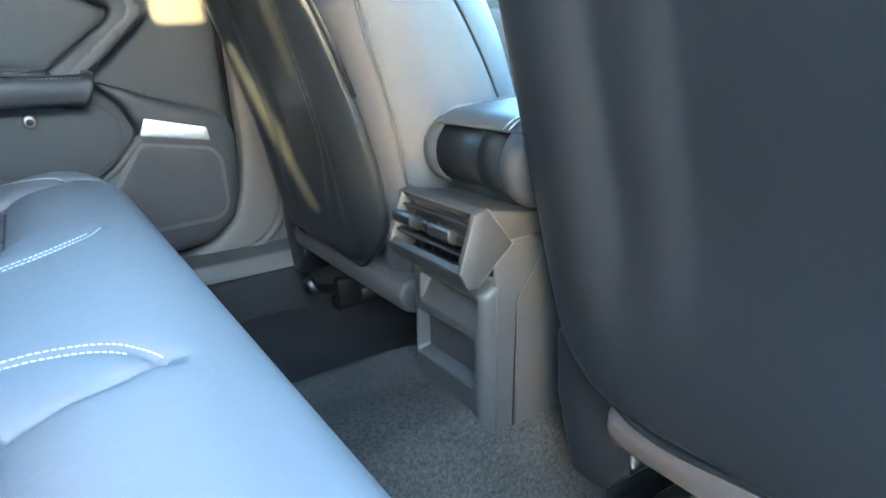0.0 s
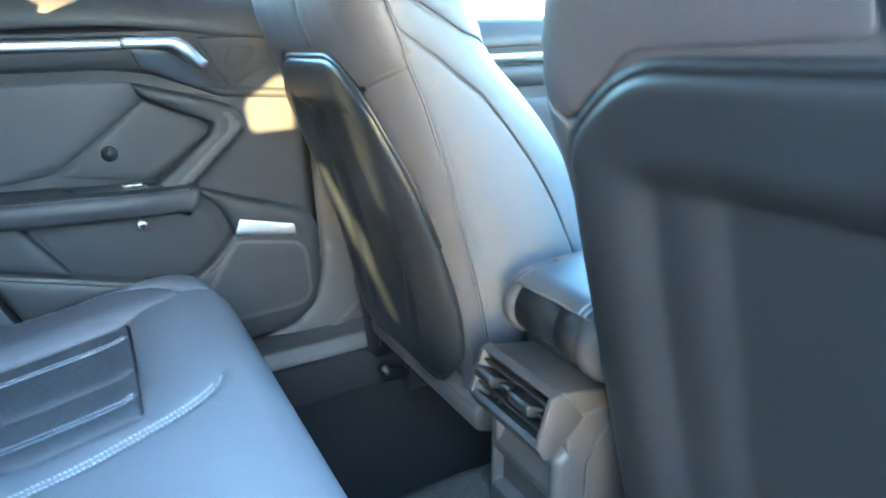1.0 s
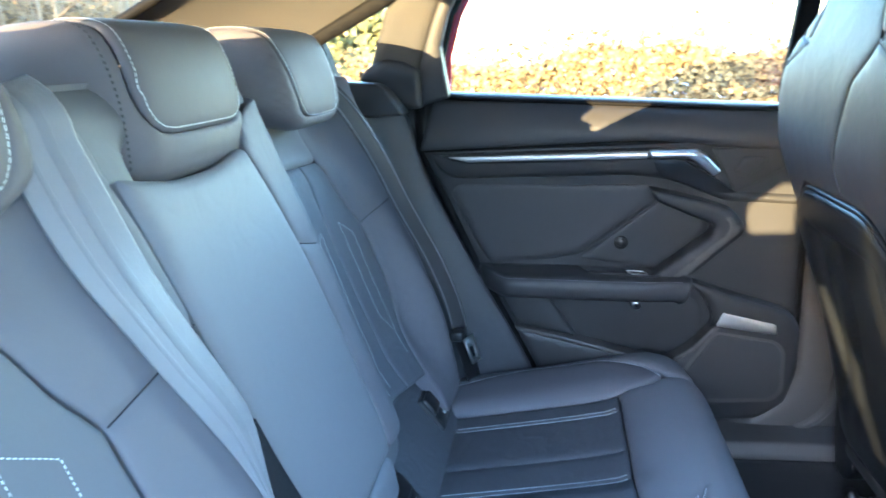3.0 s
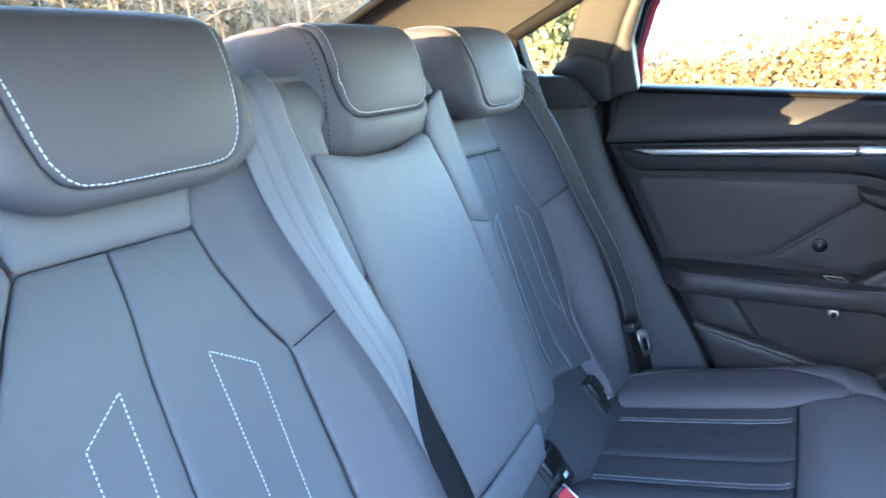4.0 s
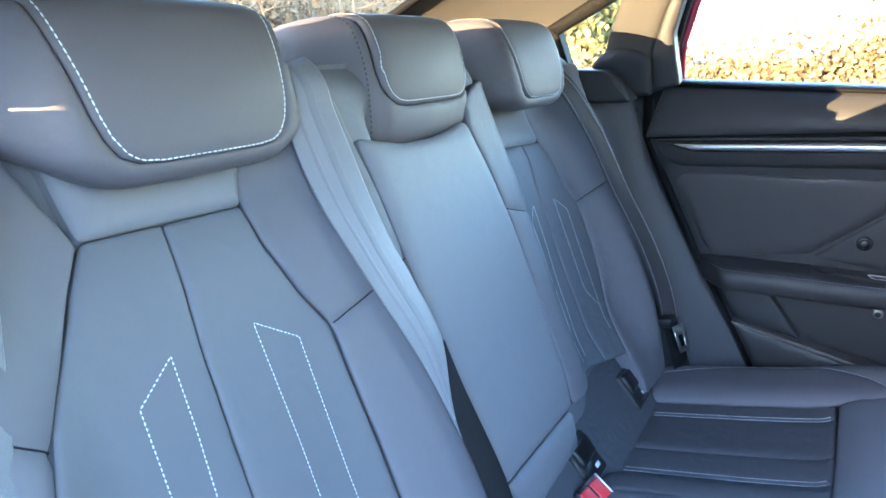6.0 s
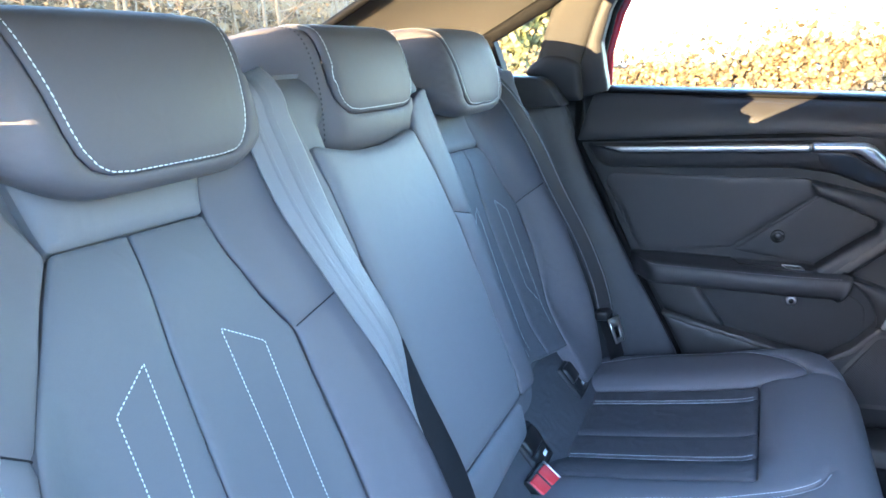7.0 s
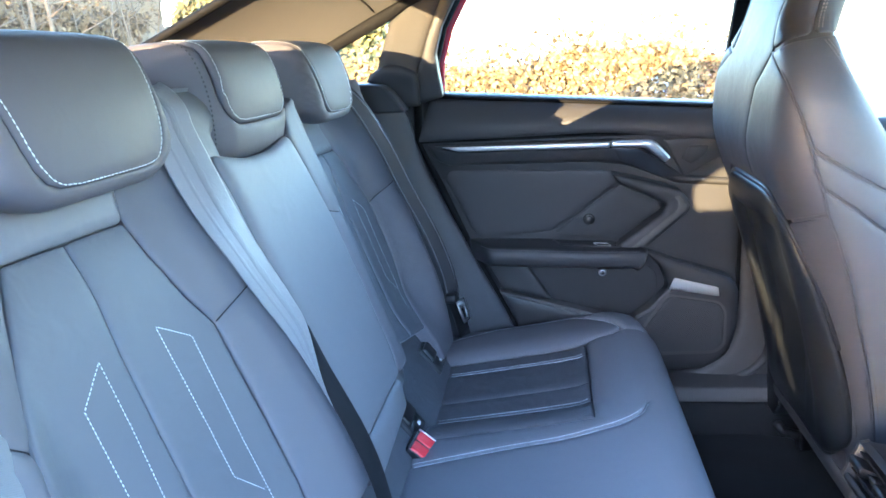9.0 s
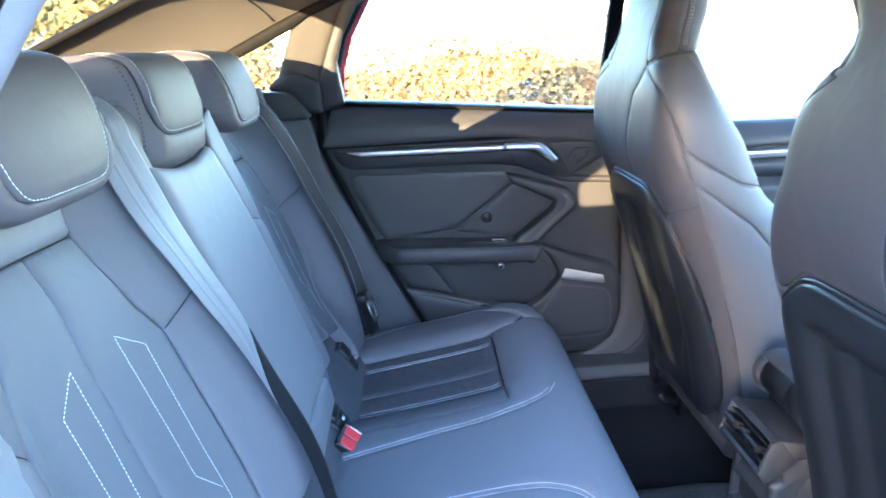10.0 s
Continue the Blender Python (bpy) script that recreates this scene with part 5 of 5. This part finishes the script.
    part("shell_lip", tube(curve_points([tuple(p) for p in S(np.array([-.146, -.110, 0, .110, .146]), np.array([.412, .366, .364, .366, .412]))], 30), .0035, 8), SHELL, t)
    for s in (1,):
        tri = [(yc + s * .226, .408), (yc + s * .200, .388), (yc + s * .142, .362), (yc + s * .138, .305), (yc + s * .175, .262), (yc + s * .215, .262), (yc + s * .236, .34), (yc + s * .236, .405)]
        part("hinge_cover", prism(tri, "x", .497, .560, .006, 3), SHELL, t, "dark hinge cover")
        part("hinge_rim", tube(curve_points([(.4955, y, z) for y, z in tri[:4]], 24), .0022, 6), PLASTIC_GREY, t)
        part("rail", box(.56, 1.1, yc + s * .19 - .02, yc + s * .19 + .02, .165, .205, .004, 1), BLACK, t)
        part("rail_foot", box(.55, .60, yc + s * .15 - .012, yc + s * .15 + .012, .19, .245, .006, 2), BLACK, t, "black rail bracket")
        part("lever", tube([(.50, yc + s * .15, .255), (.51, yc + s * .15, .235), (.545, yc + s * .15, .225)], .011, 8), BLACK, t)
    return t


front_seat(.365)
front_seat(-.397, .075)


# ---- centre console ----
def console():
    yc, hw = -.035, .070
    t = thing("centre_console", "dark grained centre console with rear air vents and trays", "console", (.55, yc, .29))
    y0, y1 = yc - hw, yc + hw
    hard = lambda a, b, v: smooth(a, a + .003, v) * (1 - smooth(b - .003, b, v))

    def rear(y, z):
        y, z = np.broadcast_arrays(np.asarray(y, float), np.asarray(z, float))
        x = .450 + .045 * (z - .285) + .020 * smooth(.422, .445, z)
        c = np.clip((np.abs(y - yc) - (hw - .013)) / .013, 0, 1)
        x = x + .016 * (1 - np.sqrt(1 - c * c * .999))
        tray = hard(y0 + .014, y1 - .012, y) * smooth(.322, .331, z) * (1 - smooth(.374, .377, z))
        pad = hard(y0 + .010, y1 - .020, y) * hard(.386, .420, z)
        return np.stack([x + .020 * tray + pad * (.001 + .55 * np.clip(z - .389, 0, .03)), y, z], -1)
    part("rear_wall", sheet(rear, np.linspace(y0, y1, 110), np.linspace(.255, .446, 120)), CONSOLE, t, "warm grey grained plastic foot with open tray")
    part("body", prism([(.465, .27), (.472, .44), (.472, .476), (.95, .476), (.95, .2), (.465, .2)], "y", y0 + .0005, y1 - .0005, .003, 2), CONSOLE, t)
    part("flank", prism([(.488, .25), (.497, .414), (.531, .460), (.545, .474), (.95, .474), (.95, .2), (.488, .2)], "y", y0 - .0015, y1 + .0015, .0012, 2), CONSOLE, t, "grey grained side wall")
    for ys in (y0 - .0005, y1 + .0005):
        part("flank_seam", tube([(.487, ys, .26), (.496, ys, .414), (.530, ys, .461), (.543, ys, .475)], .0014, 6), BLACK, t)
        part("deck_seam", tube([(.489, ys, .4765), (.70, ys, .4765)], .0012, 6), BLACK, t)
    part("deck", prism([(.464, .477), (.464, .5105), (.52, .4995), (.60, .5005), (.80, .53), (.95, .53), (.95, .477)], "y", y0, y1, .0025, 2), CONSOLE, t, "grey grained deck")
    # vents: a six-sided nose
    A, B, C, D, E, G = (.449, .509), (.462, .513), (.491, .474), (.447, .4385), (.439, .438), (.430, .456)
    for ya, yb in ((y0 - .0025, y0 + .005), (y1 - .005, y1 + .0025)):
        part("vent_cheek", prism([A, B, C, D, E, G], "y", ya, yb, .0012, 2), CONSOLE, t, "faceted vent side")
        ye = ya if ya < y0 else yb
        # slim tube in paler plastic paints the highlight on the cheek's edge
        part("vent_edge_highlight", tube([(p[0] + .0008, ye, p[1]) for p in (B, C, D)], .0007, 6, up=(0, 1, 0)), PLASTIC_GREY, t)
    part("vent_top", prism([A, B, (.470, .505), (.455, .5015)], "y", y0 + .004, y1 - .004, .0015, 2), PLASTIC, t)
    part("vent_sole", prism([G, E, D, (.452, .446), (.436, .461)], "y", y0 + .004, y1 - .004, .0015, 2), PLASTIC, t)

    def face(k, d=0.0):
        """On the tilted vent face: k 0 at its lower edge, 1 at its upper, d inwards."""
        return (.431 + .019 * k + d, .457 + .051 * k - d * .35)
    part("vent_back", prism([face(0, .035), face(1, .030), face(1, .036), face(0, .041)], "y", y0 + .004, y1 - .004, 0), RUBBER, t, "dark vent opening")
    for k in (.26, .52, .78):
        (x, z), (x2, z2) = face(k, .004), face(k, .020)
        part("vent_slat", prism([(x, z + .0016), (x2, z2 + .0016), (x2, z2 - .0016), (x, z - .0016)], "y", y0 + .004, y1 - .004, .0006, 1), BLACK, t)
    for c in np.linspace(-.05, .05, 7):
        (x, z), (x2, z2) = face(.05, .022), face(.95, .022)
        part("vent_fin", tube([(x, yc + c, z), (x2, yc + c, z2)], .0014, 6, up=(0, 1, 0)), BLACK, t)
    for c in (.046, -.028):
        (x, z) = face(.50, -.006)
        (x2, z2) = face(.50, .020)
        tab = part("vent_tab", prism([(x, z + .005), (x + .004, z + .008), (x2, z2 + .006), (x2, z2 - .006), (x + .003, z - .007), (x, z - .004)], "y", yc + c - .019, yc + c + .019, .0015, 2), BLACK, t, "ridged vent slider")
    x, z = face(.50, .002)
    part("vent_rocker", box(x, x + .012, yc + .004, yc + .018, z - .006, z + .006, .003, 2), GLOSS, t)
    return t


def armrest(t):
    yc, cx, cz = -.010, .542, .5405
    ring = lambda r, a: (cx + r * math.cos(radians(a)), cz + r * math.sin(radians(a)))
    part("hinge_drum", tube([(cx, yc + .075, cz), (cx, yc - .075, cz)], .0375, 40, up=(0, 0, 1)), SHELL, t, "satin black hinge drum")
    part("drum_collar", tube([(cx, yc - .024, cz), (cx, yc - .025, cz), (cx, yc - .075, cz)], [.0375, .0392, .0392], 40, up=(0, 0, 1)), SHELL, t)
    part("armrest_neck", prism([(.522, .495), (.522, .530), (.62, .56), (.62, .495)], "y", yc - .066, yc + .058, .003, 2), SHELL, t)
    for s in (-1, 1):
        ys = yc + (.068 if s > 0 else -.076)
        part("armrest_end", tube([(cx, ys - s * .014, cz), (cx, ys - s * .011, cz), (cx, ys - s * .004, cz), (cx, ys + s * .004, cz), (cx, ys + s * .012, cz), (cx, ys + s * .018, cz), (cx, ys + s * .021, cz)], [r * (1 if s < 0 else .93) for r in (.034, .040, .0440, .0448, .0432, .037, .026)], 40, up=(0, 0, 1)), LEATHER_SEAT, t, "padded leather end")
    outer = [ring(.0465, a) for a in np.linspace(90, 132, 12)]
    inner = [ring(.0405, a) for a in np.linspace(132, 95, 10)]
    part("armrest_lid", prism([(.95, .599), (.70, .595)] + outer + inner + [(.60, .577), (.95, .577)], "y", yc - .092, yc + .066, .003, 3), LEATHER_FLANK, t, "smooth leather lid")
    part("armrest_box", box(.58, .95, yc - .085, yc + .085, .50, .588, .006, 2), PLASTIC, t)
    for s in (-1, 1):
        for d in (.060, .069):
            row = [(x, yc + s * d, z) for x, z in [ring(.0471, a) for a in np.linspace(131, 90, 14)] + [(.60, .5915), (.70, .5957)]]
            part("armrest_stitching", tube(row, .0007, 5), THREAD if s < 0 else LEATHER_WARM, t)


armrest(console())


# ---- outside ----
def ground():
    b = bmesh.new()
    bmesh.ops.create_grid(b, x_segments=60, y_segments=60, size=1)
    for v in b.verts:
        k = v.co.x * v.co.x * abs(v.co.x)
        v.co.x, v.co.y = 400 * np.sign(v.co.x) * abs(v.co.x) ** 2.5, 400 * np.sign(v.co.y) * abs(v.co.y) ** 2.5
        v.co.z = -.15
    g = part("ground", b, ASPHALT, None)
    tagged(g, "grey asphalt parking ground", "ground", kind="structure")
    b = bmesh.new()
    bmesh.ops.create_grid(b, x_segments=50, y_segments=50, size=1)
    for v in b.verts:
        x, y = -38 + 30 * v.co.x, 12 + 40 * v.co.y
        v.co = (x, y, -.142 + (.10 * noise.noise((x * .4, y * .4, 0)) + .12) * (1 - max(abs(v.co.x), abs(v.co.y)) ** 6))
    part("forest_floor", b, EARTH, None)
    tagged(bpy.data.objects["forest_floor"], "brown leaf litter under the trees", "forest floor", kind="structure")


ground()


def leaf_cloud(name, n, spot, material, size, rng, parent=None, flat=.45, toward=(0, -.9, .45)):
    """Many small folded leaves, each its own piece."""
    verts, faces = np.zeros((n * 5, 3)), []
    for i in range(n):
        c = spot(i)
        face = np.array(toward) + rng.normal(size=3) * .55
        d = np.cross(face, rng.normal(size=3))
        d /= max(np.linalg.norm(d), 1e-6)
        w = np.cross(d, face)
        w /= max(np.linalg.norm(w), 1e-6)
        k = np.cross(d, w)
        s = size * rng.uniform(.6, 1.35)
        verts[i * 5:i * 5 + 5] = [c - d * s * .5, c + w * s * flat - k * s * .12, c + d * s * .55, c - w * s * flat - k * s * .12, c + k * s * .05]
        o = i * 5
        faces += [(o, o + 1, o + 4), (o + 1, o + 2, o + 4), (o + 2, o + 3, o + 4), (o + 3, o, o + 4)]
    me = bpy.data.meshes.new(name)
    me.from_pydata([tuple(v) for v in verts], [], faces)
    return part(name, me, material, parent)


def hedge():
    rng = np.random.default_rng(3)
    t = thing("hedge", "sunlit beech hedge with golden brown leaves", "hedge", (0, 5.2, -.15))

    def height(x):
        return 1.15 + .05 * math.sin(x * 1.3 + .5) + .05 * math.sin(x * 3.1) + .03 * math.sin(x * 7.7) - .03 * x

    def spot(i):
        x = rng.uniform(-2.7, 2.2)
        f = rng.uniform() ** .6
        h = height(x) + .14 * rng.normal() * (rng.uniform() < .25)
        front = rng.uniform() < .72
        y = 4.9 + (abs(rng.normal()) * .10 if front else rng.uniform(0, .8)) + .08 * math.sin(x * 5)
        return np.array([x, y, -.15 + .02 + h * (f if front else 1 - .12 * rng.uniform())])
    leaf_cloud("leaves", 30000, spot, LEAF, .046, rng, t)
    b = bmesh.new()
    for i in range(96):
        x = -2.65 + i * .05
        p = [(x, 5.1 + .3 * rng.uniform(), -.15), (x + rng.normal() * .08, 5.15 + .2 * rng.uniform(), .4), (x + rng.normal() * .16, 5.1 + .3 * rng.uniform(), height(x) - .1)]
        c = tube(p, [.014, .010, .004], 5)
        me = bpy.data.meshes.new("twig")
        c.to_mesh(me)
        c.free()
        b.from_mesh(me)
        bpy.data.meshes.remove(me)
    tagged(part("twigs", b, TWIG, t), kind="stuff")
    g = np.random.default_rng(5)
    t2 = thing("shrub", "yellow-green shrub beyond the hedge end", "shrub", (-2.9, 6.3, -.15))

    def bush(i):
        d = g.normal(size=3)
        d /= np.linalg.norm(d)
        r = g.uniform(.55, 1.0) * (1 + .25 * noise.noise(Vector(d) * 2.2))
        return np.array([-3.0, 6.6, 1.0]) + d * r * np.array([1.25, .6, 1.6])
    leaf_cloud("leaves", 42000, bush, LEAF_G, .085, g, t2)
    b = bmesh.new()
    for i in range(30):
        e = bush(i)
        c = tube([(-2.9 + g.normal() * .15, 6.3 + g.normal() * .2, -.15), tuple((np.array([-2.9, 6.3, .3]) + e) / 2), tuple(e)], [.03, .018, .006], 5)
        me = bpy.data.meshes.new("stem")
        c.to_mesh(me)
        c.free()
        b.from_mesh(me)
        bpy.data.meshes.remove(me)
    part("stems", b, TWIG, t2)


hedge()


def bare_tree(rng, base, tall, girth, bark, lean):
    """A tapered trunk that forks into limbs and twigs, some dry leaves left on it."""
    b = bmesh.new()
    tips = []

    def limb(p, d, length, r, level):
        pts, n = [p.copy()], 5
        for k in range(n):
            d = d + rng.normal(size=3) * (.05 if level == 0 else .16) + np.array([0, 0, .04])
            d /= np.linalg.norm(d)
            pts.append(pts[-1] + d * length / n)
        rad = [r * (1 - .75 * k / n) for k in range(n + 1)]
        c = tube(pts, rad, 7 if level == 0 else 4, caps=False)
        me = bpy.data.meshes.new("limb")
        c.to_mesh(me)
        c.free()
        b.from_mesh(me)
        bpy.data.meshes.remove(me)
        if level < 2:
            for k in range(6 if level == 0 else 4):
                s = rng.uniform(.30, 1.0)
                i = min(n - 1, int(s * n))
                q = pts[i] + (pts[i + 1] - pts[i]) * (s * n - i)
                a = rng.uniform(0, 2 * math.pi)
                e = np.array([math.cos(a), math.sin(a), rng.uniform(.1, .8)])
                limb(q, e / np.linalg.norm(e), length * rng.uniform(.28, .45), r * .38 * (1.15 - s * .5), level + 1)
        else:
            tips.extend(pts[2:])
    limb(np.array(base, float), np.array([lean, rng.normal() * .03, 1.0]), tall, girth, 0)
    return b, tips


def wood():
    rng = np.random.default_rng(11)
    spots = []
    for i in range(60):
        y = rng.uniform(-2, 34)
        x = -13 - rng.uniform(0, 12) - .12 * y
        spots.append((x, y, -.15))
    for i, s in enumerate(spots):
        pale = i % 5 < 3
        t = thing("birch_tree" if pale else "bare_tree", "bare pale-barked birch at the wood's edge" if pale else "bare brown-barked tree at the wood's edge", "tree", s, "trees at the wood's edge")
        b, tips = bare_tree(rng, s, rng.uniform(6, 9), rng.uniform(.045, .11), BIRCH if pale else TREE, rng.normal() * .06)
        part("trunk", b, BIRCH if pale else TREE, t)
        tips = np.array(tips)
        leaf_cloud("crown", 260, lambda k: tips[rng.integers(len(tips))] + rng.normal(size=3) * .25, DRY, .10, rng, t, toward=(0, 0, 0))
    u = np.random.default_rng(8)

    def low(i):
        y = u.uniform(-4, 38)
        x = -16 - u.uniform(0, 9) - .12 * y
        return np.array([x, y, -.1 + abs(u.normal()) * 1.1 * (1 + .5 * noise.noise((x * .3, y * .3, 1)))])
    tagged(leaf_cloud("undergrowth", 16000, low, DRY, .16, u, toward=(0, 0, 0)), "brown winter undergrowth between the trunks", "undergrowth", kind="stuff")
    u2 = np.random.default_rng(9)

    def far(i):
        y = u2.uniform(-10, 60)
        x = -30 - u2.uniform(0, 8) - .1 * y
        return np.array([x, y, u2.uniform(0, 7) ** 1.0])
    tagged(leaf_cloud("far_wood", 24000, far, FAR, .62, u2, toward=(.9, -.3, 0)), "dim brown depth of the wood", "woods", kind="stuff")


FAR = mat("far_thicket", (.17, .115, .06), .9, stain=.3, stain_size=.5, spread=.6, bump=0)
wood()


def wood_backdrop():
    rng = np.linspace(0, 1, 60)
    line = lambda u, z: np.stack([-46 + 10 * np.sin(u * 3.1) * 0 - 6 * u, -60 + 150 * u, z + .6 * np.sin(u * 90) * (z > 8)], -1)
    tagged(part("backdrop", sheet(line, rng, np.linspace(-.2, 13, 8)), FAR, None), "dim brown edge of the distant wood", "backdrop", kind="structure")


wood_backdrop()


# ---- unseen board fence added on the sun's side, to shade the open doorway ----
def sun_mask_fence():
    w = thing("sun_mask_fence", "unseen grey board fence added to block and shape the sun", "fence", (0, -4.5, -.15))
    rng = np.random.default_rng(2)
    x = -1.24
    while x < 3.2:
        part("board", box(x, x + .134, -4.52, -4.498, -.14, 1.66 + rng.uniform(-.01, .01), .002, 1), TIMBER, w)
        x += .135
    # the fence's end: short pieces with chinks cut to shape the sun patches
    first = lambda z: -1.386 + (1.146 - z) * .385
    second = lambda z: -1.342 + (1.285 - z) * .235
    chinks = (
        (.885, 1.000, lambda z: first(z) - .004 - .09 * (z - .885), lambda z: first(z) + .013),
        (1.000, 1.145, lambda z: first(z) - .014, lambda z: first(z) + .017 - .10 * (z - 1.0)),
        (1.080, 1.185, lambda z: second(z) - .004 - .10 * (z - 1.08), lambda z: second(z) + .012),
        (1.185, 1.290, lambda z: second(z) - .012, lambda z: second(z) + .014 - .12 * (z - 1.185)),
        (1.203, 1.249, lambda z: -1.526 - .61 * (z - 1.203), lambda z: -1.441),
        (1.249, 1.304, lambda z: -1.554 + 1.45 * (z - 1.249), lambda z: -1.439),
    )
    levels = sorted({-.14, 1.65} | {c[0] for c in chinks} | {c[1] for c in chinks})
    for z0, z1 in zip(levels[:-1], levels[1:]):
        here = sorted((c for c in chinks if c[0] <= z0 and c[1] >= z1), key=lambda c: c[2]((z0 + z1) / 2))
        edges = [lambda z: -1.69] + [f for c in here for f in (c[2], c[3])] + [lambda z: -1.240]
        for left, right in zip(edges[::2], edges[1::2]):
            part("board", prism([(left(z0), z0), (right(z0), z0), (right(z1), z1), (left(z1), z1)], "y", -4.52, -4.498, 0), TIMBER, w)
    part("rail", box(-1.67, 3.2, -4.498, -4.46, .70, .84, .003, 1), TIMBER, w)
    part("rail", box(-1.67, 3.2, -4.498, -4.46, 1.305, 1.76, .003, 1), TIMBER, w)
    part("rail", box(-1.40, 3.2, -4.46, -4.43, 1.295, 1.42, .003, 1), TIMBER, w)
    for px in (-1.62, .2, 2.0):
        part("post", box(px - .05, px + .05, -4.62, -4.52, -.15, 1.70, .006, 2), TIMBER, w)


# grey chosen so that the added fence throws cooler light into the cabin
TIMBER = mat("cool_grey_timber", (.19, .195, .20), .85, grain=.3, grain_size=60, stain=.3, stain_size=4, bump=.5)
sun_mask_fence()
